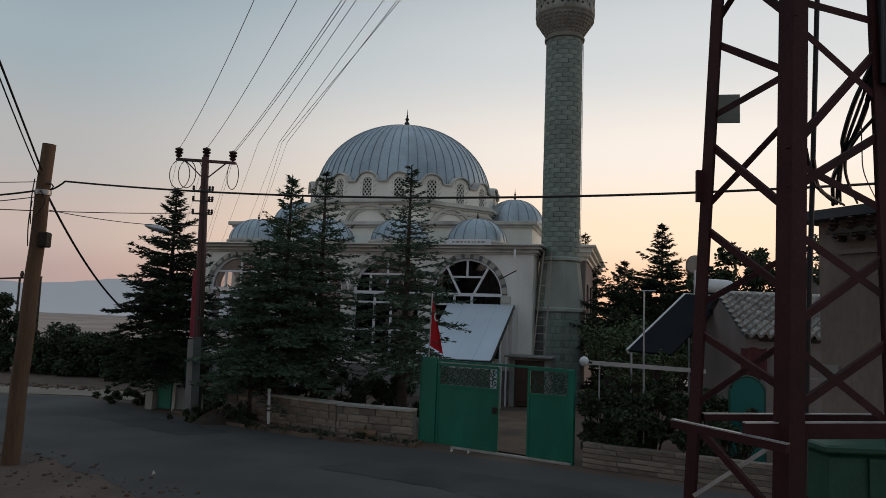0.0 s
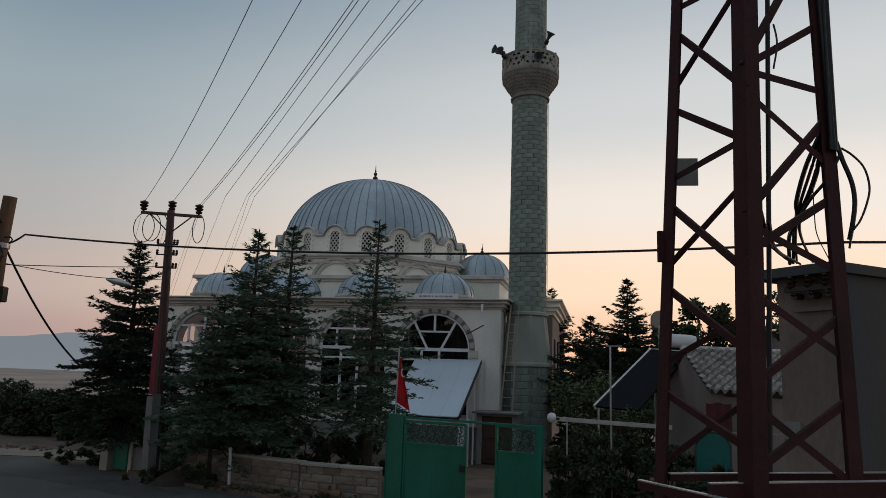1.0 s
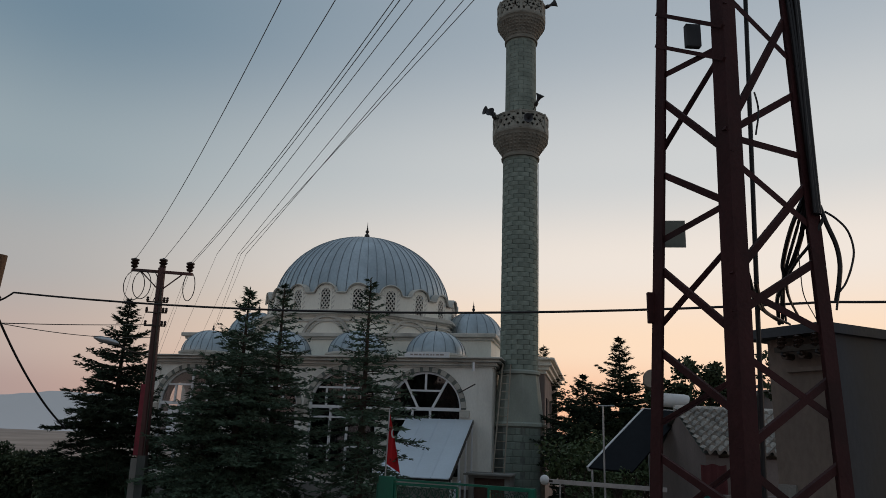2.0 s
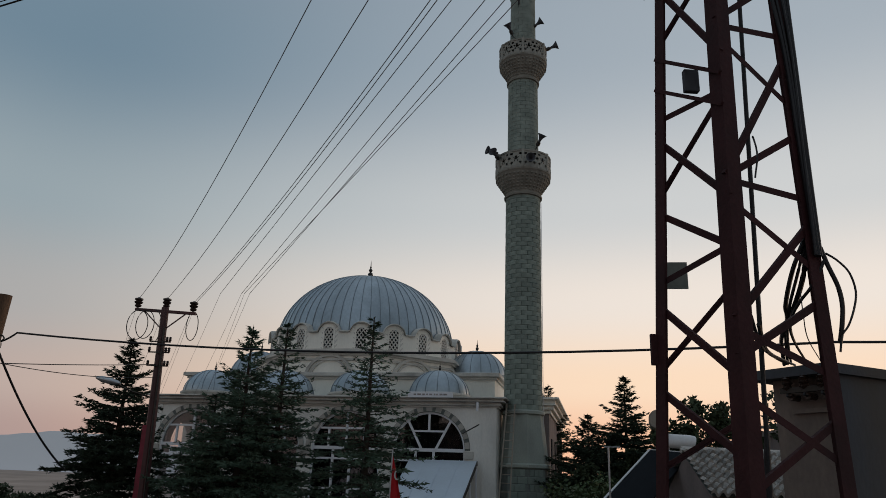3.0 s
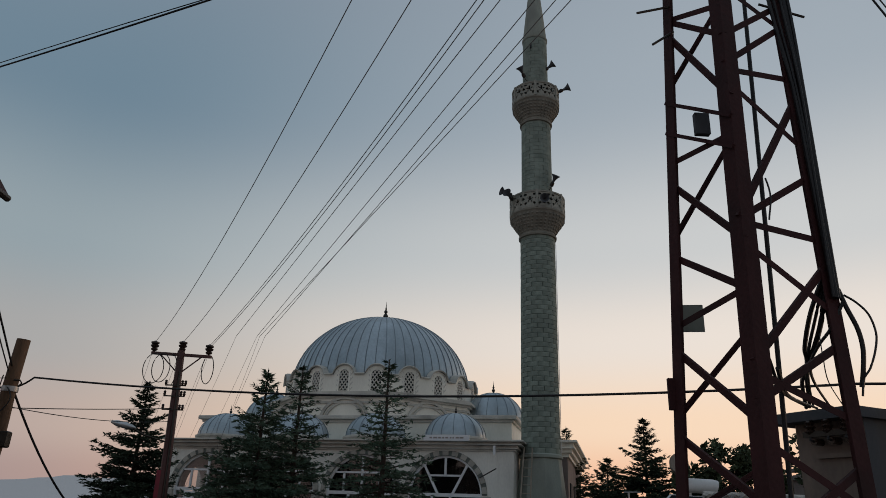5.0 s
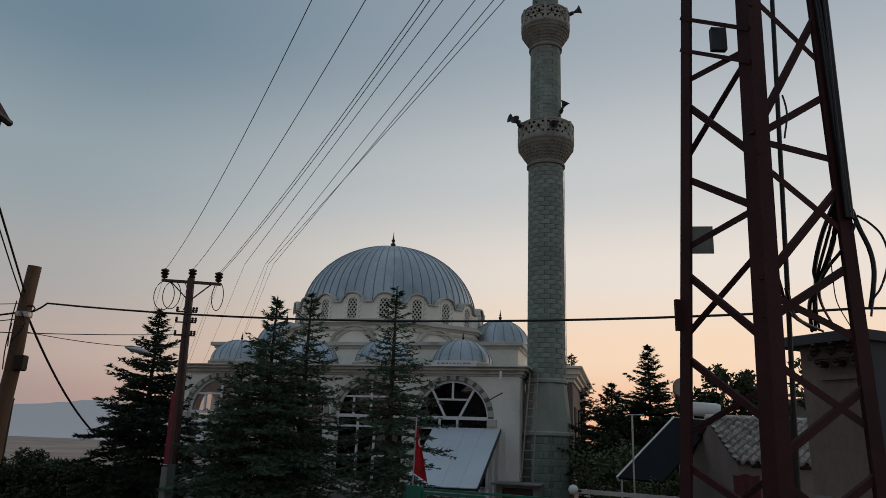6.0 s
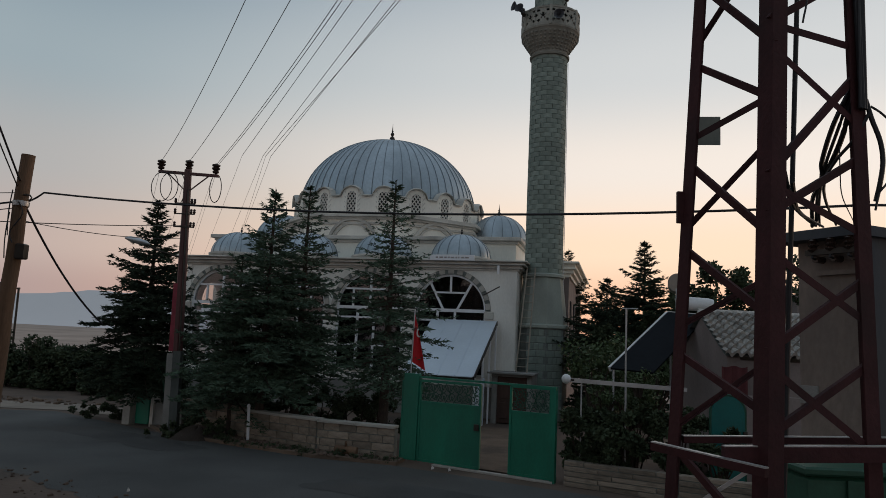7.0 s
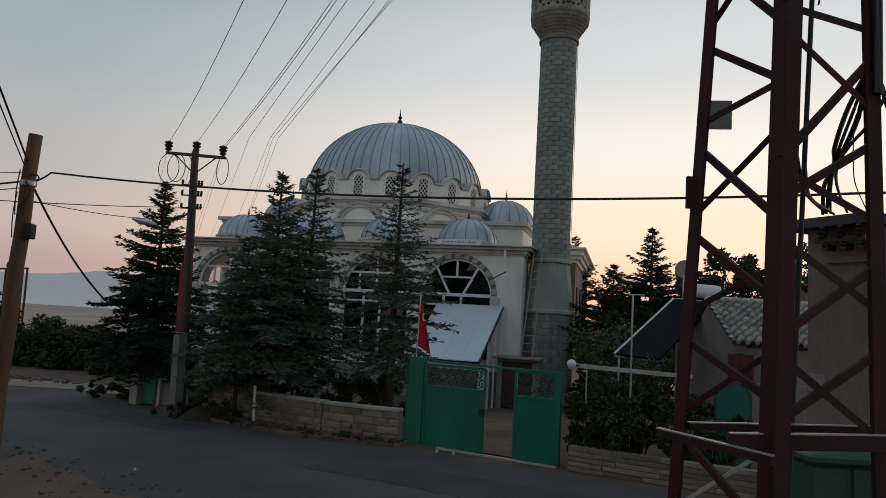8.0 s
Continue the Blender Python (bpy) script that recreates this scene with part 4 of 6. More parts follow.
def stone_run(parent, pts, height, course, length, seed, cap=True):
    """Courses of stones along a line of points, with coping slabs."""
    rnd = random.Random(seed)
    unit = Geo().box((-0.5, -0.5, -0.5), (0.5, 0.5, 0.5), None, 0.04).data("stone", TAN_STONE, 0)
    cap_u = Geo().box((-0.5, -0.5, -0.5), (0.5, 0.5, 0.5), None, 0.05).data("coping", CAP_STONE, 0)
    for (x0, y0), (x1, y1) in zip(pts, pts[1:]):
        d = Vector((x1 - x0, y1 - y0, 0))
        run, ang = d.length, math.atan2(d.y, d.x)
        core = Geo().box((0, -0.09, 0), (run, 0.09, height - 0.02), Matrix.Translation((x0, y0, 0)) @ Matrix.Rotation(ang, 4, "Z"))
        part("core", core, MORTAR, parent, "", 0)
        frame_m = Matrix.Translation((x0, y0, 0)) @ Matrix.Rotation(ang, 4, "Z")
        rows = round(height / course)
        for r in range(rows):
            s = -rnd.uniform(0, length * 0.5)
            while s < run:
                w = length * rnd.uniform(0.75, 1.3)
                a, b = max(s, 0), min(s + w, run)
                if b - a > 0.08:
                    m = frame_m @ Matrix.Translation(((a + b) / 2, rnd.uniform(-0.008, 0.008), (r + 0.5) * height / rows)) @ Matrix.Diagonal((b - a - 0.018, 0.23 + rnd.uniform(-0.02, 0.02), height / rows - 0.018, 1))
                    piece("stone", unit, parent, m)
                s += w
        if cap:
            n = max(1, round(run / 1.1))
            for k in range(n):
                m = frame_m @ Matrix.Translation((run * (k + 0.5) / n, 0, height + 0.03 + rnd.uniform(-0.006, 0.006))) @ Matrix.Rotation(rnd.uniform(-0.012, 0.012), 4, "Y") @ Matrix.Diagonal((run / n - 0.02, 0.34, 0.07, 1))
                piece("coping", cap_u, parent, m)


wall_a = thing("boundary_wall", "low tan stone boundary wall with pale coping", "wall", kind="structure")
stone_run(wall_a, [(-0.55, 18.62), (-2.6, 19.35)], 0.78, 0.2, 0.48, 21)
stone_run(wall_a, [(-2.6, 19.35), (-4.8, 20.85)], 0.80, 0.2, 0.48, 22)
stone_run(wall_a, [(-4.8, 20.85), (-7.4, 23.05)], 0.92, 0.22, 0.5, 23, False)
wall_b = thing("boundary_wall", "low tan stone wall below a dark hedge", "wall", kind="structure")
stone_run(wall_b, [(3.3, 16.25), (5.4, 15.0), (8.2, 13.4)], 0.55, 0.11, 0.95, 24, False)

post = thing("marker_post", "thin white post standing by the verge", "post")
part("shaft", Geo().tube([(-4.66, 20.3, 0.0), (-4.70, 20.3, 1.0)], 0.04, 8), WHITE_PVC, post)
part("cap", Geo().lathe([(0.05, 0.98), (0.055, 1.02), (0.02, 1.06)], 10, (-4.70, 20.3, 0)), WHITE_PVC, post)

side_gate = thing("garden_gate", "narrow green garden gate between whitewashed posts", "gate")
part("gate_leaf", Geo().box((-0.26, -0.03, 0.05), (0.26, 0.03, 1.05), pose(-8.60, 23.0, 0, 0, 0, -25), 0.01), GREEN_PAINT, side_gate, "", 0)
part("gate_post", Geo().box((-0.2, -0.12, 0), (0.1, 0.12, 0.95), pose(-9.02, 23.1, 0, 0, 0, -25), 0.02), CAP_STONE, side_gate, "", 0)
part("gate_post", Geo().box((-0.06, -0.12, 0), (0.06, 0.12, 1.0), pose(-8.15, 22.75, 0, 0, 0, -25), 0.02), CAP_STONE, side_gate, "", 0)
part("stub_wall", Geo().box((-0.06, -0.12, 0), (0.9, 0.12, 0.85), pose(-8.05, 22.8, 0, 0, 0, -15), 0.02), CONCRETE, side_gate, "", 0)
part("arch", Geo().tube([(-9.1 + 1.2 * (1 - math.cos(a)) / 2, 23.0 - 0.3 * (1 - math.cos(a)) / 2, 1.0 + 0.95 * math.sin(a)) for a in [math.pi * i / 12 for i in range(13)]], 0.03, 6), GREEN_DARK, side_gate, "bent iron arch")

# ---- poles ----
pole_a = thing("utility_pole", "leaning weathered timber utility pole", "utility pole")
PA0, PA1 = Vector((-8.26, 14.3, 0)), Vector((-7.94, 14.0, 6.29))
part("shaft", Geo().tube([PA0.lerp(PA1, i / 12) + Vector((0.012 * math.sin(i * 1.7), 0, 0)) for i in range(13)], 0.165, 14, 0.125), POLE_WOOD, pole_a, "", 50)
part("strap", Geo().lathe([(0.15, -0.05), (0.155, 0), (0.15, 0.05)], 14, PA0.lerp(PA1, 0.845)), GALV, pole_a, "grey steel strap")
part("hook", Geo().tube([PA0.lerp(PA1, 0.87) + Vector((x, -0.12, z)) for x, z in ((0.1, 0), (0.22, 0.0), (0.26, -0.05), (0.22, -0.1))], 0.016, 6), DARK_METAL, pole_a)
part("junction_box", Geo().box((0.10, -0.16, -0.18), (0.27, 0.02, 0.12), Matrix.Translation(PA0.lerp(PA1, 0.70)), 0.02), DARK_METAL, pole_a, "small dark junction box", 0)
for k, (w, z) in enumerate(((0.20, 0.80), (0.16, 0.76), (0.24, 0.83))):
    c = PA0.lerp(PA1, z)
    part("lead_wire", Geo().tube([c + Vector((0.0 - 0.12 - 0.03 * math.sin(t * 3.1), -0.11, 0.35 - 0.9 * t)) for t in [i / 10 for i in range(11)]] if k else [c + Vector((0.05 + 0.1 * math.sin(t * 6), -0.16, 0.3 - 0.8 * t)) for t in [i / 10 for i in range(11)]], 0.012, 5), BLACK_CABLE, pole_a)

pole_b = thing("utility_pole", "red painted utility pole with a crossarm and insulators", "utility pole")
PB0, PB1 = Vector((-6.95, 21.0, 0)), Vector((-7.20, 21.0, 7.72))
at = lambda s: PB0.lerp(PB1, s)
part("shaft", Geo().tube([at(i / 10) for i in range(11)], 0.165, 8, 0.105), POLE_RED, pole_b, "", 30)
part("sleeve", Geo().beam(at(0.0) + Vector((-0.17, -0.06, 0)), at(0.30) + Vector((-0.15, -0.06, 0)), 0.14, 0.2), CONCRETE, pole_b, "grey cover at the foot", 0)
part("foot_cover", Geo().beam(at(0.0) + Vector((0.05, -0.10, 0)), at(0.31) + Vector((0.06, -0.10, 0)), 0.27, 0.22), POLE_FOOT, pole_b, "dark grey green cover", 0)
part("painted_strip", Geo().beam(at(0.31) + Vector((-0.14, -0.07, 0)), at(0.56) + Vector((-0.11, -0.07, 0)), 0.08, 0.16), POLE_BRIGHT, pole_b, "bright red strip", 0)
ARM_A, ARM_B = Vector((-8.11, 21.15, 7.66)), Vector((-6.25, 20.85, 7.54))
part("crossarm", Geo().beam(ARM_A, ARM_B, 0.09, 0.08), POLE_RED, pole_b, "", 0)
for s in (-1, 1):
    e = ARM_A if s < 0 else ARM_B
    part("stay", Geo().beam(at(0.985).lerp(e, 0.72), at(0.91), 0.03), POLE_RED, pole_b, "", 0)
INS = []
for s in (0.03, 0.5, 0.95):
    p = ARM_A.lerp(ARM_B, s) + Vector((0, 0, 0.04))
    if s == 0.5:
        p.z += 0.05
    ins = part("insulator", Geo().lathe([(0.02, 0), (0.03, 0.02), (0.09, 0.05), (0.10, 0.09), (0.06, 0.12), (0.11, 0.15), (0.125, 0.19), (0.07, 0.22), (0.12, 0.25), (0.12, 0.29), (0.05, 0.31), (0.03, 0.33)], 14, p), PORCELAIN, pole_b, "dark brown porcelain insulator")
    INS.append(p + Vector((0, 0, 0.3)))
for cx, w, h in ((-0.72, 0.30, 0.44), (-0.50, 0.26, 0.42), (-0.25, 0.22, 0.5), (0.86, 0.17, 0.42)):
    c = at(0.985) + Vector((cx, -0.05, -h))
    part("jumper_loop", Geo().tube([c + Vector((w * math.sin(t), 0, h * math.cos(t))) for t in [2 * math.pi * i / 24 for i in range(25)]] if cx != -0.25 else [c + Vector((w * math.sin(t), 0, h * math.cos(t))) for t in [math.pi * i / 16 for i in range(14)]], 0.013, 5), BLACK_CABLE, pole_b, "loop of black cable")
for k, s in enumerate((0.865, 0.825, 0.775)):
    c = at(s)
    part("bracket", Geo().beam(c + Vector((-0.28, -0.13, 0)), c + Vector((0.28, -0.13, 0)), 0.035), DARK_METAL, pole_b, "", 0)
    for x in (-0.27, 0.2, 0.29):
        part("insulator", Geo().lathe([(0.02, -0.02), (0.035, 0.03), (0.045, 0.06), (0.03, 0.09), (0.045, 0.12), (0.02, 0.15)], 8, c + Vector((x, -0.13, 0))), PORCELAIN, pole_b)
part("conduit", Geo().tube([at(0.0) + Vector((0.12, -0.17, 0)), at(0.5) + Vector((0.10, -0.17, 0)), at(0.92) + Vector((0.08, -0.13, 0))], 0.025, 6), DARK_METAL, pole_b)
lamp = thing("street_lamp", "grey street lamp head on a short arm", "street lamp")
part("arm", Geo().tube([at(0.66) + Vector((-0.1, -0.1, 0)), (-7.55, 20.2, 5.18), (-7.80, 19.7, 5.33)], 0.025, 6), DARK_METAL, lamp)
part("head", Geo().lathe([(0.03, -0.32), (0.10, -0.24), (0.145, -0.05), (0.13, 0.14), (0.06, 0.26), (0.02, 0.28)], 14), ALU, lamp, "dull grey lamp head").matrix_local = Matrix.Translation((-7.92, 19.55, 5.36)) @ Matrix.Rotation(radians(-78), 4, "Y") @ Matrix.Diagonal((0.6, 1, 1.15, 1))
far_pole = thing("utility_pole", "distant dark power frame on thin posts", "utility pole")
fz = ground_height(-35.3, 60)
for x in (-33.5, -33.85, -35.25):
    part("shaft", Geo().tube([(x, 60, fz), (x - 0.1, 60, 5.68 + 0.06 * (x + 33.5))], 0.09, 6), DARK_METAL, far_pole)
part("crossarm", Geo().beam((-37.4, 60, 5.45), (-33.5, 60, 5.72), 0.14), DARK_METAL, far_pole, "", 0)
for x in (-35.2, -34.3):
    part("insulator", Geo().lathe([(0.1, 0), (0.18, 0.3), (0.1, 0.6)], 6, (x, 60, 5.68 + 0.06 * (x + 33.5))), PORCELAIN, far_pole)

# ---- lattice tower ----
tower = thing("lattice_tower", "red oxide steel lattice tower carrying power lines", "pylon")
LEGS = {"L": (0.0569, 1.672, 5.23), "N": (0.0237, 2.117, 4.50), "R": (-0.0168, 3.105, 4.77), "B": (0.0164, 2.66, 5.50)}


def tower_at(z, leg):
    """The place of a leg's heel at a height; the tower narrows upwards."""
    h = (1.342 - 0.0737 * z) / 1.0
    s, c, d = LEGS[leg]
    y = 5.0 + (d - 5.0) * h
    return Vector(((s * z + c) * y / d, y, z))


TOP = 10.6
NEXT = {"N": "LR", "L": "NB", "R": "NB", "B": "LR"}
for leg, w in (("N", 0.125), ("L", 0.105), ("R", 0.125), ("B", 0.09)):
    s, t = ((tower_at(3, k) - tower_at(3, leg)).normalized() for k in NEXT[leg])
    part("leg", Geo().angle(tower_at(-0.1, leg), tower_at(TOP, leg), w, 0.012, s, t), RUST_RED, tower, "", 0)


def brace(a, za, b, zb, w=0.055):
    """An angle iron between two legs, bolted inside the legs' flanges."""
    p, q = tower_at(za, a), tower_at(zb, b)
    mid = (p + q) / 2
    out = (tower_at(mid.z, a) + tower_at(mid.z, b) - tower_at(mid.z, "L") - tower_at(mid.z, "R")).normalized()
    d = (q - p).normalized()
    side = d.cross(out).normalized()
    g = Geo().angle(p + d * 0.02 - out * 0.014 - side * w / 2, q - d * 0.02 - out * 0.014 - side * w / 2, w, 0.007, side, out * -0.6)
    part("brace", g, RUST_RED, tower, "", 0)


for zl, zn in ((9.9, 9.1), (8.2, 9.0), (8.1, 7.5), (7.52, 7.24), (7.52, 6.92), (7.37, 6.32), (6.04, 5.99), (5.86, 5.09), (5.21, 4.71), (4.61, 4.74), (4.44, 3.78), (3.80, 3.26), (3.03, 2.66), (2.38, 1.85), (1.6, 1.1), (0.3, 0.95)):
    brace("L", zl, "N", zn, 0.05)
for zl, zb in ((8.2, 9.0), (6.74, 7.95), (5.31, 6.54), (3.91, 4.79), (3.21, 3.67), (2.48, 3.03), (0.4, 1.2)):
    brace("L", zl, "B", zb, 0.04)
for zn, zr in ((9.2, 9.9), (9.0, 8.5), (7.6, 8.3), (7.5, 7.15), (6.92, 7.47), (6.64, 7.25), (6.59, 6.67), (6.49, 5.96), (5.26, 6.54), (5.26, 5.79), (5.24, 5.21), (5.09, 4.61), (4.19, 5.06), (3.93, 4.44), (4.14, 3.86), (3.70, 3.25), (3.05, 3.60), (2.53, 3.03), (2.98, 2.41), (2.1, 1.6), (1.2, 1.7), (1.0, 0.5)):
    brace("N", zn, "R", zr, 0.052)
part("conduit", Geo().tube([(2.64 + 0.0425 * z, 5.40, z) for z in (0, 2.5, 5, 7.5, 10)], 0.019, 8), BLACK_CABLE, tower, "black cable duct")
# equipment and stand on the tower
part("box", Geo().box((-0.06, -0.02, -0.105), (0.06, 0.03, 0.10), Matrix.Translation((2.221, 4.930, 6.285)), 0.006), KIOSK_BLUE, tower, "small dark box", 0)
for z0, z1 in ((6.64, 6.14), (6.34, 5.86)):
    part("box_rail", Geo().beam(tower_at(z0, "L"), tower_at(z1, "N"), 0.03), RUST_RED, tower, "", 0)
part("plate", Geo().box((-0.10, -0.008, -0.11), (0.10, 0.008, 0.11), pose(2.115, 5.30, 4.72, 0, 0, -10)), PLASTER_G, tower, "plain grey warning plate", 0)
part("clamp", Geo().box((-0.05, 0.0, -0.12), (0.055, 0.03, 0.12), pose(1.915, 5.22, 4.10), 0.003), RUST_RED, tower, "", 0)
for a, b, h in (((1.59, 4.9, 2.40), (2.05, 4.25, 2.36), 0.05), ((1.92, 5.25, 2.41), (4.6, 5.33, 2.49), 0.045), ((1.90, 4.50, 2.42), (4.6, 4.7, 2.50), 0.095)):
    part("platform_beam", Geo().beam(a, b, 0.05, h), RUST_RED, tower, "", 0)
    part("bright_edge", Geo().beam(Vector(a) + Vector((0, 0, h / 2 + 0.004)), Vector(b) + Vector((0, 0, h / 2 + 0.004)), 0.042, 0.008), GALV, tower, "bright grey strip along the beam top", 0)
part("strut", Geo().beam((1.80, 5.1, 1.89), (2.26, 4.9, 2.28), 0.014, 0.026), GALV, tower, "bare grey steel strut", 0)
ARM_Y = 5.2
part("crossarm", Geo().beam((-0.3, ARM_Y, 9.70), (5.2, ARM_Y, 10.05), 0.12, 0.14), RUST_RED, tower, "", 0)
for x, z in ((-0.05, 9.70), (5.0, 10.0)):
    part("stay", Geo().beam((x, ARM_Y, z), (2.5, 5.1, 8.6), 0.06), RUST_RED, tower, "", 0)
for a, b in (((1.93, 5.1, 7.19), (2.13, 5.1, 7.34)), ((1.81, 5.1, 7.53), (2.12, 5.1, 7.62)), ((2.95, 5.1, 7.70), (3.36, 5.1, 7.58))):
    part("spike", Geo().tube([a, b], 0.012, 5), DARK_METAL, tower)
# cable tails down the far leg into the kiosk
def bent(pts, n=24):
    """A smooth line through a few points."""
    pts = [Vector(p) for p in pts]
    q = [pts[0] * 2 - pts[1]] + pts + [pts[-1] * 2 - pts[-2]]
    out = []
    for k in range(1, len(q) - 2):
        a, b, c, d = q[k - 1 : k + 3]
        for i in range(n // (len(pts) - 1)):
            t = i * (len(pts) - 1) / n
            out.append(0.5 * (2 * b + (c - a) * t + (2 * a - 5 * b + 4 * c - d) * t * t + (3 * b - a - 3 * c + d) * t ** 3))
    return out + [pts[-1]]


TAILS = [
    (0.017, [(2.96, 4.80, 4.96), (2.87, 4.90, 4.69), (2.95, 5.20, 4.50), (3.06, 5.40, 4.44), (3.58, 6.40, 4.48), (4.17, 7.50, 4.45)]),
    (0.019, [(2.96, 4.80, 4.88), (2.93, 4.90, 4.60), (3.00, 5.20, 4.45), (3.26, 5.80, 4.46), (3.64, 6.60, 4.50), (4.13, 7.50, 4.43)]),
    (0.012, [(2.95, 4.82, 4.89), (2.90, 4.90, 4.65), (2.93, 5.10, 4.48), (3.17, 5.60, 4.45), (3.65, 6.50, 4.46), (4.21, 7.50, 4.44)]),
    (0.013, [(3.04, 4.75, 4.74), (2.95, 4.80, 4.55), (2.91, 4.95, 4.44), (3.08, 5.40, 4.40), (3.60, 6.30, 4.44), (4.39, 7.50, 4.46)]),
    (0.011, [(2.92, 4.75, 4.90), (2.96, 4.80, 4.55), (3.02, 4.85, 4.31), (3.14, 5.00, 4.09)]),
    (0.004, [(2.85, 4.80, 4.50), (2.85, 4.80, 4.32), (2.92, 4.90, 4.17), (3.18, 5.20, 4.05)]),
    (0.016, [(2.46, 4.70, 4.21), (2.75, 5.20, 4.14), (3.36, 6.20, 4.26), (4.17, 7.50, 4.44)]),
    (0.012, [(2.36, 4.60, 4.25), (2.56, 4.90, 4.11), (3.11, 5.80, 4.21), (4.25, 7.50, 4.43)]),
    (0.008, [(3.08, 4.80, 4.80), (3.16, 4.80, 4.75), (3.24, 4.80, 4.66), (3.27, 4.80, 4.52), (3.24, 4.80, 4.39), (3.18, 4.80, 4.26), (3.12, 4.80, 4.18), (3.09, 4.80, 4.06)]),
    (0.017, [(3.02, 4.76, 4.83), (3.06, 4.76, 4.69), (3.12, 4.77, 4.54), (3.14, 4.78, 4.40), (3.13, 4.80, 4.26), (3.12, 4.84, 4.13)]),
]
for w, pts in TAILS:
    solo("power_cable", Geo().tube(bent(pts, 36), w, 6), BLACK_CABLE, "black cable looping beside the tower leg to the kiosk", "cable", "tower cables")
STRAPPED = [(0.022, -0.015, -0.01, -0.04), (0.015, 0.02, 0.008, -0.03), (0.016, -0.15, -0.08, -0.06), (0.012, -0.11, -0.06, -0.05), (0.012, -0.06, -0.03, -0.08)]
for k, (r, o0, o1, o2) in enumerate(STRAPPED):
    pts = [tower_at(z, "R") + Vector((o, -0.035 - 0.008 * k, 0)) for z, o in ((8.3, o0 - 0.03), (7.4, o0), (6.55, o1), (5.7, (o1 + o2) / 2), (4.75, o2))]
    solo("power_cable", Geo().tube(bent(pts, 24), r, 6), BLACK_CABLE, "black cable strapped to the tower leg", "cable", "tower cables")
c = tower_at(5.5, "N").lerp(tower_at(5.7, "R"), 0.32)
solo("power_cable", Geo().tube([c + Vector((0.02 * math.sin(t * 4), -0.03, 0.06 - 0.34 * t)) for t in [i / 8 for i in range(9)]], 0.007, 5), BLACK_CABLE, "short dangling cable end", "cable", "tower cables")

# ---- overhead wires ----
ENDS = [(-0.087, 9.806, 0.556), (0.644, 9.771, 0.454), (1.514, 9.839, 0.333), (1.617, 9.843, 0.318), (1.971, 10.000, -0.000), (2.391, 10.000, -0.000), (2.670, 10.000, -0.000), (2.929, 10.000, -0.000)]  # x, z and sag of each wire at the tower
STARTS = [INS[0], INS[1], INS[2], INS[2] + Vector((0.06, 0, 0))] + [Vector(p) for p in ((-5.653, 21.000, 8.226), (-5.034, 21.000, 8.252), (-4.795, 21.000, 8.262), (-4.950, 21.000, 8.255))]
FAR = [(-24, 58, 3.5), (-22.6, 58, 3.5), (-21.0, 58, 3.4), (-20.6, 58, 3.4), (-20, 58, 3.3), (-19, 58, 2.4), (-18, 58, 2.0), (-17.6, 58, 1.9)]
for (x, z, sag), s, q in zip(ENDS, STARTS, FAR):
    solo("overhead_wire", Geo().tube(hang(s, (x, ARM_Y, z), sag), 0.0068, 4), LINE_WIRE, "thin bare overhead line wire", "wire", "overhead wires")
    solo("overhead_wire", Geo().tube(hang(s, q, 0.35), 0.0045, 4), LINE_WIRE, "thin bare overhead line wire", "wire", "overhead wires")
CABLES = [
    ((-7.95, 14.1, 5.36), (-7.6, 14.1, 5.57), 0.03, 0.018), ((-7.6, 14.1, 5.57), (5.8, 9.25, 5.08), 0.26, 0.018), ((5.8, 9.25, 5.08), (12, 7.0, 5.3), 0.1, 0.018),
    ((-8.05, 14.1, 5.7), (-6.1, 8.6, 7.1), 0.0, 0.018), ((-8.1, 14.1, 5.62), (-6.0, 8.4, 6.95), 0.05, 0.012),
    ((-7.95, 14.1, 5.32), (-8.0, 18.2, 3.06), 0.22, 0.022),
    ((-9.5, 14.0, 4.95), (-7.2, 20.9, 6.02), 0.05, 0.011), ((-8.0, 14.1, 5.0), (-7.2, 20.9, 5.65), 0.12, 0.009),
    ((-8.05, 14.1, 5.38), (-10.5, 12.6, 4.95), 0.12, 0.020), ((-8.05, 14.1, 5.25), (-10.5, 12.8, 4.70), 0.05, 0.010), ((-8.0, 14.1, 5.55), (-10.5, 13.4, 5.35), 0.03, 0.008),
    ((-7.28, 9.6, 9.47), (-1.2, 5.6, 8.38), 0.02, 0.013), ((-7.29, 9.6, 9.54), (-1.2, 5.6, 8.36), -0.02, 0.007), ((4.70, 6.0, 8.70), (5.6, 6.0, 6.9), 0.0, 0.012), ((4.78, 6.0, 8.70), (5.7, 6.0, 6.9), 0.0, 0.008),
]
for a, b, sag, r in CABLES:
    solo("overhead_cable", Geo().tube(hang(a, b, sag), r, 6), BLACK_CABLE, "black insulated overhead cable", "cable", "overhead cables")

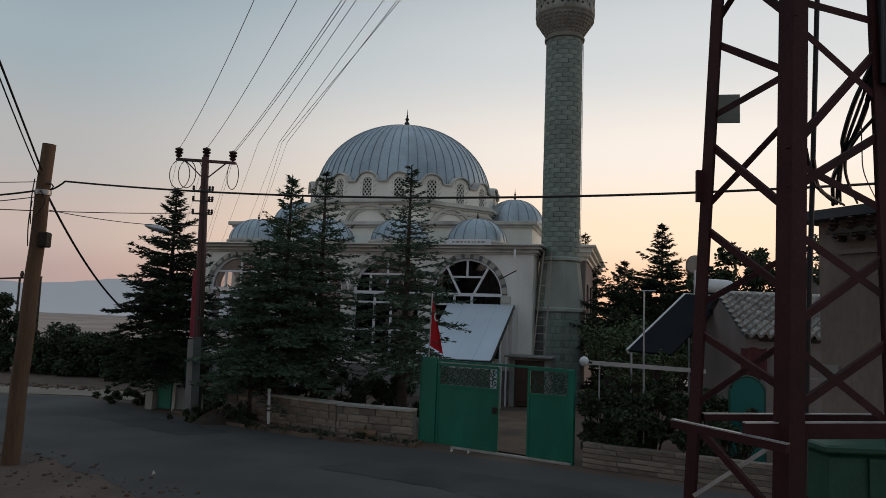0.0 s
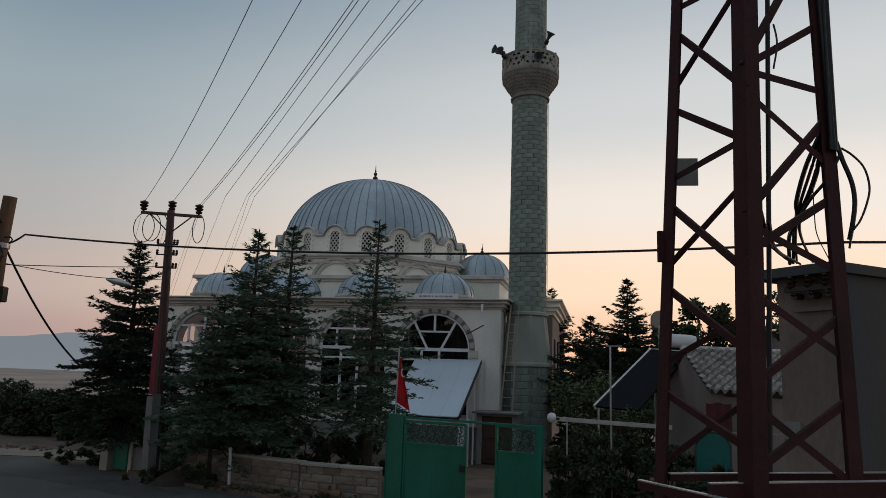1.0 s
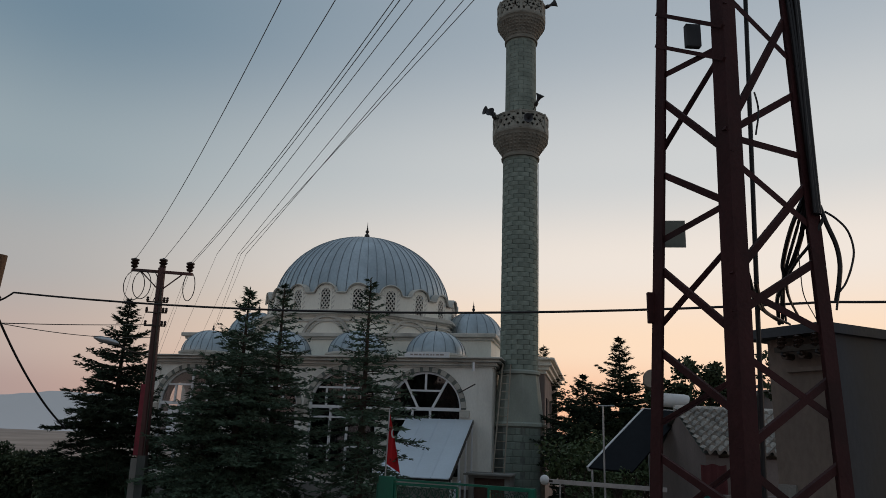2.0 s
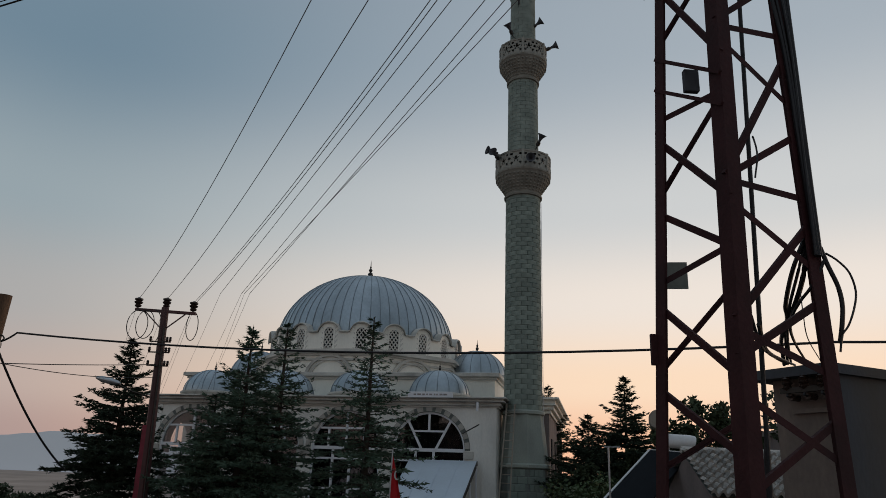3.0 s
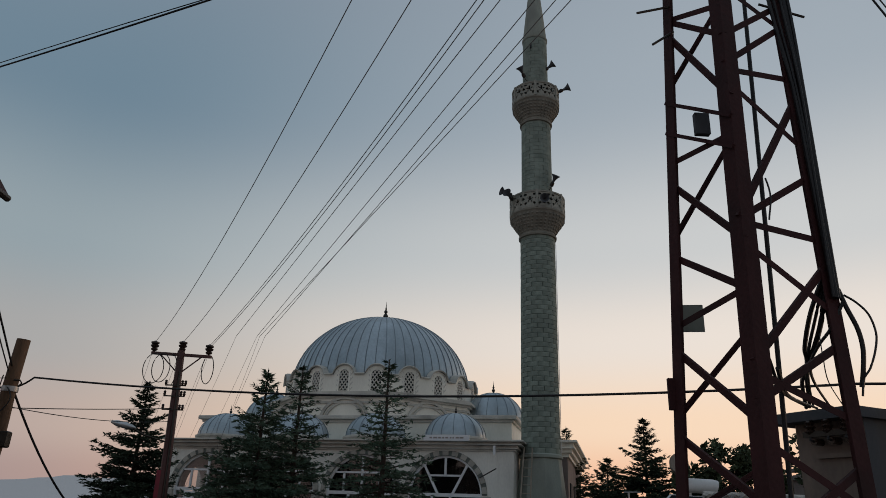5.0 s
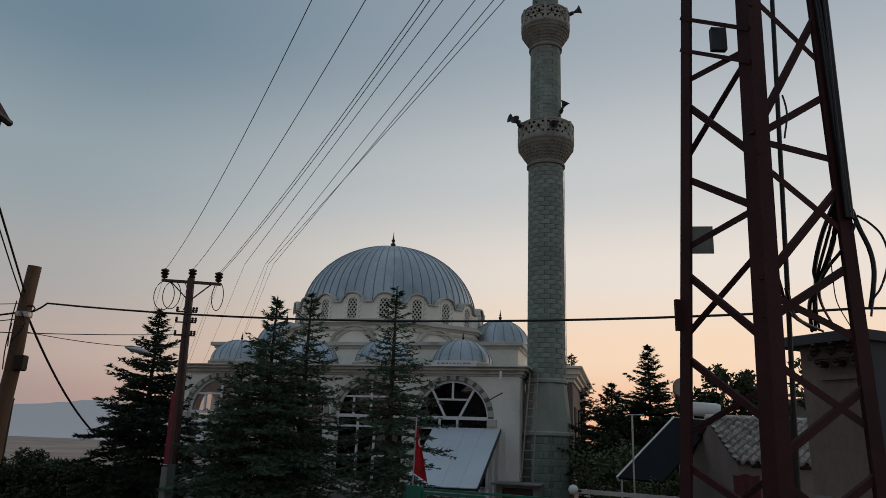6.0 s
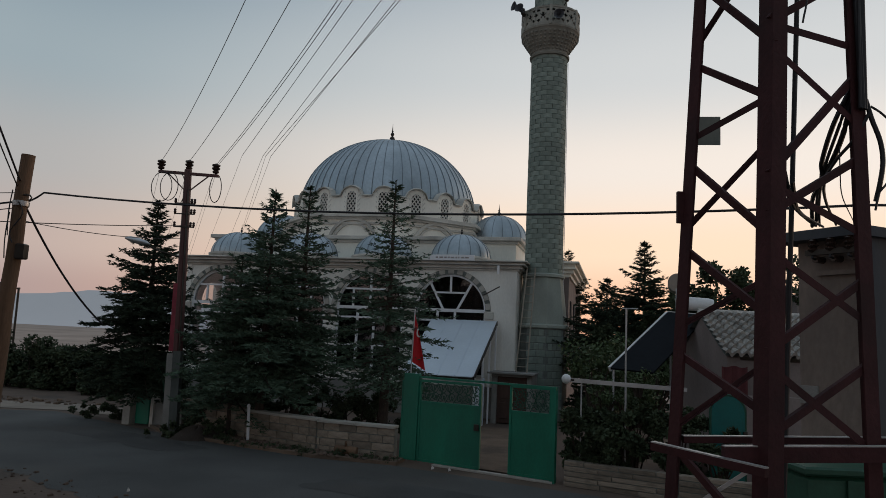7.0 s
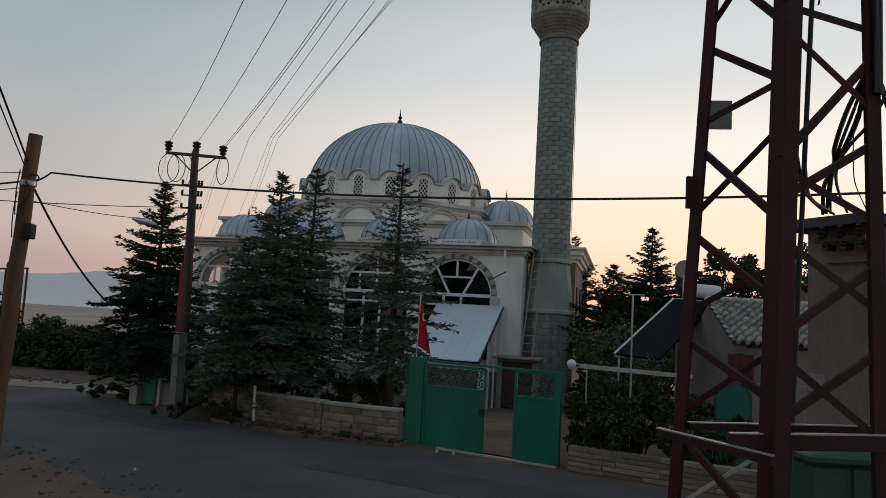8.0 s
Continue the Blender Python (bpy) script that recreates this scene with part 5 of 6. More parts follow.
# ---- transformer kiosk ----
kiosk = thing("transformer_kiosk", "brown grey rendered transformer kiosk with a flat roof", "kiosk")
K1, K2 = Vector((4.73, 7.5, 0)), Vector((4.30, 8.35, 0))
KD = Vector((0.93, 0.37, 0)).normalized()
kf = Geo()
K3 = K1.lerp(K2, 0.86)
P = [K1, K1 + KD * 3.2, K3 + KD * 3.2, K3]
kf.add([*P, *[p + Vector((0, 0, 4.36)) for p in P]], [(0, 3, 7, 4), (3, 2, 6, 7), (4, 7, 6, 5)])
part("body", kf, KIOSK, kiosk, "", 0)
part("side_wall", Geo().add([P[0], P[1], P[1] + Vector((0, 0, 4.36)), P[0] + Vector((0, 0, 4.36)), P[2], P[2] + Vector((0, 0, 4.36))], [(0, 1, 2, 3), (1, 4, 5, 2)]), KIOSK_BLUE, kiosk, "dark bluish side", 0)
rf = Geo()
P = [K1, K1 + KD * 3.2, K2 + KD * 3.2, K2]
c = sum(P, Vector()) / 4
Q = [c + (p - c) * 1.03 + (p - c).normalized() * 0.17 for p in P]
rf.add([q + Vector((0, 0, 4.35)) for q in Q] + [q + Vector((0, 0, 4.46)) for q in Q], [(0, 3, 2, 1), (4, 5, 6, 7), (0, 1, 5, 4), (1, 2, 6, 5), (2, 3, 7, 6), (3, 0, 4, 7)])
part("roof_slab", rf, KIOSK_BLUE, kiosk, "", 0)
KN = (K2 - K1).normalized()
KO = Vector((-KN.y, KN.x, 0))
for k in range(3):
    p = K1.lerp(K2, 0.10 + 0.22 * k) + Vector((0, 0, 4.13))
    b = part("bushing", Geo().tube([p, p + KO * 0.06, p + KO * 0.1, p + KO * 0.14], 0.04, 12), PORCELAIN, kiosk, "round dark cable bushing")
    part("insulator", Geo().lathe([(0.02, 0), (0.035, 0.02), (0.06, 0.04), (0.035, 0.065), (0.062, 0.09), (0.035, 0.115), (0.058, 0.14), (0.03, 0.17), (0.015, 0.2)], 12, p + KO * 0.17 + Vector((0, 0, 0.06))), PORCELAIN, kiosk, "ribbed dark insulator")
    part("cable_tail", Geo().tube([p + KO * 0.14, p + KO * 0.19 + Vector((0, 0, 0.01)), p + KO * 0.17 + Vector((0, 0, 0.08))], 0.014, 6), BLACK_CABLE, kiosk)
part("insulator_bar", Geo().beam(K1.lerp(K2, 0.03) + KO * 0.17 + Vector((0, 0, 4.2)), K1.lerp(K2, 0.63) + KO * 0.17 + Vector((0, 0, 4.2)), 0.05, 0.06), DARK_METAL, kiosk, "", 0)
part("ledge", Geo().beam(K1.lerp(K2, 0.02) + KO * 0.02 + Vector((0, 0, 3.98)), K1.lerp(K2, 0.60) + KO * 0.02 + Vector((0, 0, 3.98)), 0.06, 0.05), KIOSK, kiosk, "", 0)
part("vent", Geo().beam(K1.lerp(K2, 0.62) + KO * 0.02 + Vector((0, 0, 2.62)), K1.lerp(K2, 0.85) + KO * 0.02 + Vector((0, 0, 2.62)), 0.03, 0.2), CONCRETE, kiosk, "", 0)
part("earth_cable", Geo().tube([K1.lerp(K2, 0.8) + KO * 0.25 + Vector((0, 0, 4.0)), K1.lerp(K2, 0.95) + KO * 0.2 + Vector((0, 0, 3.2)), K1.lerp(K2, 1.0) + KO * 0.1 + Vector((0, 0, 2.2)), K1.lerp(K2, 1.0) + KO * 0.05 + Vector((0, 0, 0.1))], 0.02, 6), BLACK_CABLE, kiosk)

tub = thing("green_container", "large dull green metal container on the ground", "container")
part("shell", Geo().box((3.55, 6.6, 0.0), (5.2, 7.2, 2.02), None, 0.08), GREEN_DARK, tub, "", 0)
part("rim", Geo().box((3.50, 6.55, 1.98), (5.25, 7.25, 2.06), None, 0.02), GREEN_DARK, tub, "", 0)
for x in (3.9, 4.5):
    part("rib", Geo().box((x, 6.57, 0.1), (x + 0.06, 6.599, 1.95)), GREEN_DARK, tub, "", 0)

# ---- house and yard ----
house = thing("house", "small rendered house with a weathered tiled roof", "house")
HX0, HX1, HY0, HY1 = 7.05, 13.0, 16.55, 19.6
part("wall", Geo().add([(HX0, HY0, 0), (HX0, HY1, 0), (HX0, HY1, 2.95), (HX0, 18.05, 3.95), (HX0, HY0, 2.95), (HX0 + 0.3, HY0, 0), (HX0 + 0.3, HY1, 0), (HX0 + 0.3, HY1, 2.95), (HX0 + 0.3, 18.05, 3.95), (HX0 + 0.3, HY0, 2.95)], [(0, 1, 2, 3, 4)[::-1], (5, 6, 7, 8, 9), (0, 5, 9, 4)[::-1], (4, 9, 8, 3), (3, 8, 7, 2), (2, 7, 6, 1)]), HOUSE_WALL, house, "pale gable wall", 0)
part("wall", Geo().box((HX0 + 0.3, HY0, 0), (HX1, HY0 + 0.25, 2.9)), HOUSE_WALL, house, "", 0)
part("wall", Geo().box((HX0 + 0.3, HY1 - 0.25, 0), (HX1, HY1, 2.9)), HOUSE_WALL, house, "", 0)
roof = part("roof", Geo().add([(6.95, 16.44, 3.0), (HX1, 16.44, 3.0), (HX1, 18.05, 4.02), (6.95, 18.05, 4.02), (6.95, 19.9, 2.85), (HX1, 19.9, 2.85)], [(0, 1, 2, 3), (3, 2, 5, 4)]), MORTAR, house, "roof of overlapping grey brown tiles", 0)
tl = Geo()
tn = 8
for j, (yy, zz) in enumerate(((0.0, 0.0), (0.25, 0.0))):
    for i in range(tn + 1):
        t = i / tn
        tl.v.append((0.225 * (t - 0.5), yy, zz + 0.058 * math.sin(2 * math.pi * t) + 0.095 * (1 - j)))
for i in range(tn + 1):
    t = i / tn
    tl.v.append((0.225 * (t - 0.5), 0.0, 0.058 * math.sin(2 * math.pi * t) + 0.004))
tl.f = [(i, i + 1, tn + 2 + i, tn + 1 + i) for i in range(tn)] + [(2 * tn + 2 + i, 2 * tn + 3 + i, i + 1, i) for i in range(tn)]
tile_me = tl.data("tile", ROOF_TILE, 50)
slope = math.atan2(4.02 - 2.88, 1.8)
rnd = random.Random(3)
for r in range(1, 10):
    for q in range(24):
        s = r * 0.215
        m = Matrix.Translation((7.04 + 0.22 * q, 16.2 + s * math.cos(slope), 2.90 + s * math.sin(slope))) @ Matrix.Rotation(slope, 4, "X") @ Matrix.Rotation(rnd.uniform(-0.03, 0.03), 4, "Z")
        piece("tile", tile_me, roof, m)
part("ridge", Geo().tube([(6.95, 18.05, 4.05), (HX1, 18.05, 4.05)], 0.09, 8), ROOF_TILE, roof)
part("chimney", Geo().box((10.2, 19.4, 3.2), (10.9, 20.0, 4.75), None, 0.02).box((10.1, 19.3, 4.6), (11.0, 20.1, 4.72), None, 0.01).box((10.1, 19.3, 4.82), (11.0, 20.1, 4.9), None, 0.01), HOUSE_WALL, house, "", 0)
door_out = [(-0.36, 0)] + [(0.36, 0)] + arc(0, 1.75, 0.36, 0, 180, 12)
yard_door = thing("yard_door", "teal painted metal door with a rounded head", "door")
part("leaf", Geo().plate(door_out, (1, 0, 0), (0, 0, 1), (6.62, 15.5, 0.02), (0, 0.05, 0)), TEAL, yard_door, "", 0)
part("frame", Geo().tube([(6.62 + p, 15.52, 0.02 + q) for p, q in [(0.38, 0)] + arc(0, 1.75, 0.38, 0, 180, 12) + [(-0.38, 0)]], 0.03, 6), GREEN_DARK, yard_door)
part("hinge", Geo().box((6.94, 15.46, 1.3), (7.02, 15.5, 1.4)), DARK_METAL, yard_door, "", 0)
yard_wall = thing("yard_wall", "plain pinkish rendered yard wall", "wall", kind="structure")
part("wall", Geo().box((7.02, 15.5, 0), (9.2, 15.75, 2.15)), HOUSE_WALL, yard_wall, "", 0)
part("wall", Geo().box((6.0, 15.62, 0), (6.22, 15.9, 1.2)), HOUSE_WALL, yard_wall, "", 0)
rug = Geo()
n = 10
rug.add([(6.85 + 0.06 * i, 16.38 + 0.02 * math.sin(i * 1.9), z - 0.02 * math.sin(i)) for z in (2.75, 2.05) for i in range(n + 1)], [(i, i + 1, n + 2 + i, n + 1 + i) for i in range(n)])
solo("hanging_rug", rug, RED_RUG, "faded red cloth hanging by the house wall", "cloth")

heater = thing("solar_water_heater", "rooftop solar water heater with dark collector and tank", "solar heater")
S0, S1, SW = Vector((4.70, 18.0, 2.52)), Vector((6.62, 19.4, 4.05)), Vector((0.95, -0.45, -0.06))
g = Geo()
nrm = (S1 - S0).cross(SW).normalized() * -0.05
g.add([S0, S0 + SW, S1 + SW, S1, S0 + nrm, S0 + SW + nrm, S1 + SW + nrm, S1 + nrm], [(0, 1, 2, 3), (7, 6, 5, 4), (0, 4, 5, 1), (1, 5, 6, 2), (2, 6, 7, 3), (3, 7, 4, 0)])
part("collector", g, SOLAR, heater, "dark glazed collector", 0)
for a, b in ((S0, S1), (S1, S1 + SW)):
    part("frame_bar", Geo().beam(a, b, 0.06, 0.12), TANK, heater, "bright aluminium edge", 0)
part("glazing_bar", Geo().beam(S0.lerp(S1, 0.52), S0.lerp(S1, 0.52) + SW, 0.025, 0.05), DARK_METAL, heater, "", 0)
for p in (S1 + Vector((0.1, 0, 0)), S1 + SW, S1 + SW * 0.75 + Vector((0.2, 0.3, 0))):
    part("leg", Geo().beam((p.x, p.y, 0), p, 0.04), ALU, heater, "", 0)
part("leg", Geo().beam((S0.x + 0.1, S0.y, 0), S0 + Vector((0.1, 0, 0)), 0.04), ALU, heater, "", 0)
tk = part("tank", Geo().tube([(6.95, 19.6, 4.93), (6.97, 19.63, 4.93), (7.40, 20.9, 4.95), (7.42, 20.95, 4.95)], 0.25, 20), BRASS_TANK, heater, "round dull tank end")
part("tank_stand", Geo().beam((6.93, 19.5, 4.0), (6.93, 19.5, 4.75), 0.07).beam((7.05, 19.7, 4.0), (7.05, 19.7, 4.75), 0.05), ALU, heater, "", 0)
part("tank_cap", Geo().tube([(7.05, 19.45, 5.20), (7.05, 19.45, 5.30)], 0.06, 8), DARK_METAL, tk)
wt = thing("water_tank", "white cylindrical water tank lying on a stand", "water tank")
part("barrel", Geo().tube([(7.12, 19.9, 4.36), (7.15, 19.9, 4.38), (7.95, 19.9, 4.36), (8.02, 19.9, 4.34)], 0.19, 18), TANK, wt)
part("stand", Geo().beam((7.3, 19.9, 0), (7.3, 19.9, 4.2), 0.06).beam((7.8, 19.9, 0), (7.8, 19.9, 4.2), 0.06), ALU, wt, "", 0)

rail = thing("pipe_rail", "pale steel pipe carried on thin posts", "rail")
part("pipe", Geo().beam((3.36, 16.5, 2.28), (5.75, 15.55, 2.22), 0.06, 0.09), GALV, rail, "", 0)
for s in (0.12, 0.5, 0.9):
    part("post", Geo().beam((3.36 + 2.39 * s, 16.5 - 0.95 * s, 0), (3.36 + 2.39 * s, 16.5 - 0.95 * s, 2.26), 0.03), GALV, rail, "", 0)
globe = thing("globe_lamp", "white round globe lamp at the pipe end", "lamp")
part("globe", Geo().lathe([(0.02, -0.11), (0.07, -0.09), (0.105, -0.03), (0.11, 0.02), (0.08, 0.08), (0.02, 0.11)], 16, (3.32, 16.5, 2.30)), TANK, globe)
part("socket", Geo().tube([(3.40, 16.49, 2.29), (3.5, 16.45, 2.28)], 0.045, 8), DARK_METAL, globe)
ant = thing("antenna_mast", "thin steel mast with a short crossbar", "mast")
part("mast", Geo().tube([(4.83, 17.0, 0), (4.82, 17.0, 3.99)], 0.022, 6), GALV, ant)
part("crossbar", Geo().tube([(4.72, 17.0, 3.99), (5.10, 17.0, 4.0)], 0.014, 6), GALV, ant)

neighbour = thing("neighbour_house", "tall house whose dark eave juts into view", "house")
part("wall", Geo().box((-12.5, 3.2, 0), (-6.7, 8.7, 7.2)), HOUSE_WALL, neighbour, "", 0)
part("roof", Geo().plate([(-5.80, 7.15), (-6.0, 7.12), (-9.6, 12.0), (-13.2, 7.12), (-13.4, 7.15), (-9.6, 12.3)], (1, 0, 0), (0, 0, 1), (0, 2.8, 0), (0, 6.2, 0)), RUST_RED, neighbour, "dark red roof edge", 0)
part("gutter", Geo().tube([(-5.83, 2.8, 7.13), (-5.83, 9.02, 7.13)], 0.05, 8), DARK_METAL, neighbour)
part("soffit", Geo().box((-6.7, 2.9, 7.0), (-5.9, 8.95, 7.1)), WOOD_DOOR, neighbour, "", 0)

# ---- planting ----
def conifer(x, y, z0, height, radius, seed, label, needles, levels=26, bare=0.06, dense=1.0, steep=3.4, droop=0.25, lean=(0, 0)):
    """A cedar: tapered trunk, tiers of limbs and flat sprays of needle tufts."""
    rnd = random.Random(seed)
    tree = thing("conifer_tree", label, "tree", group="conifers")
    ax = lambda h: Vector((x + lean[0] * h / height, y + lean[1] * h / height, z0 + h))
    wood = Geo().tube([ax(height * i / 10) for i in range(11)], 0.035 * height * 0.6, 8, 0.015)
    tuft = Geo()
    V, F = tuft.v, tuft.f
    for lv in range(levels):
        nb = rnd.randint(4, 7) if lv < levels * 0.7 else 4
        a0 = rnd.uniform(0, 6.28)
        for b in range(nb):
            t = min(0.985, max(0.0, (lv + rnd.uniform(-0.55, 0.75)) / levels))
            h = height * (bare + (1 - bare) * t)
            reach = min(radius * (0.80 + 0.35 * t + 0.12 * math.sin(7 * t + seed)), steep * (1 - t) ** 1.1) + 0.04
            a = a0 + 6.283 * b / nb + rnd.uniform(-0.35, 0.35)
            ln = reach * (rnd.uniform(0.5, 0.9) if rnd.random() < 0.6 else rnd.uniform(0.9, 1.16))
            d = Vector((math.cos(a), math.sin(a), 0))
            rise = 0.75 * (t - 0.22) + rnd.uniform(-0.14, 0.16)
            n = max(4, int(ln / 0.17))
            limb = []
            for i in range(n + 1):
                s = i / n
                limb.append(ax(h) + d * (ln * s) + Vector((0, 0, ln * (rise * s - droop * (1.15 - t * 0.5) * s * s + 0.16 * s ** 4))))
            wood.tube(limb[:: max(1, n // 4)] if n > 6 else limb, 0.010 + 0.012 * ln, 3, 0.004)
            side = Vector((-d.y, d.x, 0))
            for i in range(1, n + 1):
                s = i / n
                p = limb[i]
                tw = (0.03 + 0.13 * min(1, ln) + (0.40 - 0.2 * t) * ln * (1 - s) ** 0.8 * min(1, s * 3.5)) * rnd.uniform(0.7, 1.15)
                for sg in (-1, 1):
                    tdir = (d * rnd.uniform(0.45, 0.9) + side * sg * rnd.uniform(0.6, 1.0) + Vector((0, 0, rnd.uniform(-0.22, 0.10)))).normalized()
                    m = max(2, int(tw / 0.058 * dense))
                    for k in range(m):
                        q = p + tdir * (tw * (k + rnd.random()) / m) + Vector((0, 0, rnd.uniform(-0.03, 0.03)))
                        e = (tdir + Vector((rnd.uniform(-0.7, 0.7), rnd.uniform(-0.7, 0.7), rnd.uniform(-0.35, 0.55)))).normalized()
                        w = e.cross(Vector((rnd.uniform(-1, 1), rnd.uniform(-1, 1), rnd.uniform(-0.6, 0.6)))).normalized() * rnd.uniform(0.017, 0.034)
                        l = e * rnd.uniform(0.09, 0.18)
                        c = len(V)
                        V.extend((tuple(q - w), tuple(q + w), tuple(q + l)))
                        F.append((c, c + 1, c + 2))
            q = limb[-1]
            for k in range(5):
                e = (d + Vector((rnd.uniform(-0.4, 0.4), rnd.uniform(-0.4, 0.4), rnd.uniform(-0.2, 0.5)))).normalized()
                w = e.cross(Vector((0, 0, 1))).normalized() * 0.02
                c = len(V)
                V.extend((tuple(q - w), tuple(q + w), tuple(q + e * 0.2)))
                F.append((c, c + 1, c + 2))
    top = ax(height)
    for k in range(26):
        s = k / 26
        q = top - Vector((0, 0, 0.9 * s))
        e = Vector((rnd.uniform(-1, 1), rnd.uniform(-1, 1), rnd.uniform(0.1, 1.0))).normalized()
        w = e.cross(Vector((0.3, 0.2, 1))).normalized() * 0.02
        c = len(V)
        V.extend((tuple(q - w), tuple(q + w), tuple(q + e * (0.08 + 0.12 * s))))
        F.append((c, c + 1, c + 2))
    part("trunk", wood, BARK, tree, "dark bark")
    part("crown", tuft, needles, tree, "", 0)
    return tree


def leafy(name, blobs, count, leaf, seed, label, material, category="bush", group="", stems=True, kind=""):
    """A bush or crown: leaves scattered in and over uneven clumps, on thin stems."""
    rnd = random.Random(seed)
    tree = thing(name, label, category, group=group, kind=kind)
    V, F = [], []
    wood = Geo()
    vol = [b[3] * b[4] * b[5] for b in blobs]
    for b, v in zip(blobs, vol):
        cx, cy, cz, rx, ry, rz = b
        clumps = []
        for _ in range(max(5, int(16 * (v / max(vol)) ** 0.6))):
            dvec = Vector((rnd.gauss(0, 1), rnd.gauss(0, 1), rnd.gauss(0, 1))).normalized() * rnd.uniform(0.5, 1.0)
            clumps.append((Vector((cx + dvec.x * rx, cy + dvec.y * ry, cz + dvec.z * rz)), rnd.uniform(0.18, 0.42) * min(rx, ry, rz)))
        if stems:
            for p, r in clumps:
                foot = Vector((cx + rnd.uniform(-0.2, 0.2) * rx, cy, max(0.0, cz - rz * 1.2)))
                wood.tube([foot, foot.lerp(p, 0.5) + Vector((0, 0, 0.1)), p], 0.02 + 0.012 * rz, 4, 0.006)
        n = int(count * v / sum(vol))
        for _ in range(n):
            p, r = rnd.choice(clumps)
            dvec = Vector((rnd.gauss(0, 1), rnd.gauss(0, 1), rnd.gauss(0, 1)))
            q = p + dvec.normalized() * r * rnd.random() ** 0.45 * 1.25
            e = Vector((rnd.gauss(0, 1), rnd.gauss(0, 1), rnd.gauss(0, 0.7))).normalized()
            w = e.cross(Vector((rnd.gauss(0, 1), rnd.gauss(0, 1), rnd.gauss(0, 1)))).normalized()
            s = leaf * rnd.uniform(0.6, 1.3)
            c = len(V)
            V.extend((tuple(q), tuple(q + e * s * 0.5 + w * s * 0.3), tuple(q + e * s), tuple(q + e * s * 0.5 - w * s * 0.3)))
            F.append((c, c + 1, c + 2, c + 3))
    g = Geo()
    g.v, g.f = V, F
    if stems:
        tagged(part("stem_work", wood, BARK, tree, "dark woody stems"), kind="stuff")
    part("foliage", g, material, tree, "", 0)
    return tree


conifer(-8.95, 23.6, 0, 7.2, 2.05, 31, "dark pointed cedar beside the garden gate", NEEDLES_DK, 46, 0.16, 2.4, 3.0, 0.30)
conifer(-4.50, 20.7, 0.1, 7.1, 2.25, 32, "broad dark green cedar behind the boundary wall", NEEDLES, 36, 0.20, 1.75, 2.75, 0.28)
conifer(-3.62, 21.4, 0.1, 7.4, 1.75, 33, "dark green cedar growing close to its neighbour", NEEDLES, 29, 0.22, 1.35, 2.4, 0.28)
conifer(-5.45, 21.3, 0.1, 5.2, 1.7, 39, "dense cedar filling the row by the wall", NEEDLES, 25, 0.20, 1.5, 2.6, 0.25)
conifer(-6.0, 22.0, 0.1, 4.0, 1.15, 34, "shorter dense cedar beside the red pole", NEEDLES, 20, 0.20, 0.9, 2.4, 0.22)
conifer(-1.0, 20.5, 0.1, 7.5, 2.35, 35, "slender dark cedar with drooping limbs", NEEDLES, 27, 0.22, 1.15, 2.6, 0.32)
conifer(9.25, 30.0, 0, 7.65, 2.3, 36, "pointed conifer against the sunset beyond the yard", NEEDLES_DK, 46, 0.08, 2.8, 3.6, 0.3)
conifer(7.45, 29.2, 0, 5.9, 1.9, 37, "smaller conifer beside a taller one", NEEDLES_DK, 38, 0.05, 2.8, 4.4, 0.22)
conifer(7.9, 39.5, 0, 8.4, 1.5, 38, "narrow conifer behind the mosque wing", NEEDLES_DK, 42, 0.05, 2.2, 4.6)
leafy("shrub", [(8.5, 28.4, 2.9, 1.9, 0.8, 1.9), (10.3, 28.8, 3.3, 1.2, 0.8, 1.7), (7.0, 28.2, 2.3, 0.9, 0.7, 1.8), (8.6, 28.4, 1.5, 2.0, 0.8, 1.3), (8.4, 30.6, 4.0, 1.5, 0.7, 1.3), (9.9, 30.8, 3.6, 1.2, 0.7, 1.5)], 26000, 0.17, 46, "tall dark shrubs below the conifers", LEAVES_DK, "bush")
leafy("walnut_tree", [(11.0, 26, 5.35, 1.25, 0.9, 0.95), (12.2, 26, 4.9, 1.2, 0.9, 0.8), (9.9, 26.3, 4.7, 1.1, 0.8, 0.7), (11.0, 26.2, 4.2, 1.6, 0.8, 0.6), (13.6, 26.5, 4.9, 0.9, 0.9, 0.7), (15.6, 26.5, 4.6, 1.2, 0.9, 0.8)], 9500, 0.2, 41, "broad-leaved tree behind the tiled house", LEAVES_DK, "tree")
leafy("tree", [(7.15, 12.4, 4.75, 0.55, 0.6, 0.5), (7.7, 12.4, 4.7, 0.45, 0.6, 0.4), (6.7, 12.4, 4.45, 0.5, 0.5, 0.4)], 1100, 0.13, 42, "leafy treetop behind the transformer kiosk", LEAVES_DK, "tree")
leafy("hedge", [(3.85, 16.5, 1.15, 0.65, 0.4, 0.8), (4.7, 16.05, 1.2, 0.7, 0.4, 0.85), (5.6, 15.6, 1.15, 0.7, 0.4, 0.85), (4.3, 16.2, 0.8, 1.1, 0.35, 0.55), (6.3, 15.1, 1.0, 0.6, 0.4, 0.7), (4.2, 16.2, 0.5, 0.9, 0.3, 0.4), (5.6, 15.5, 0.5, 0.9, 0.3, 0.4), (4.9, 15.9, 1.3, 1.3, 0.3, 0.5), (3.7, 16.6, 0.6, 0.5, 0.3, 0.5)], 40000, 0.10, 43, "dense dark hedge above the low wall", LEAVES_DK, "hedge")
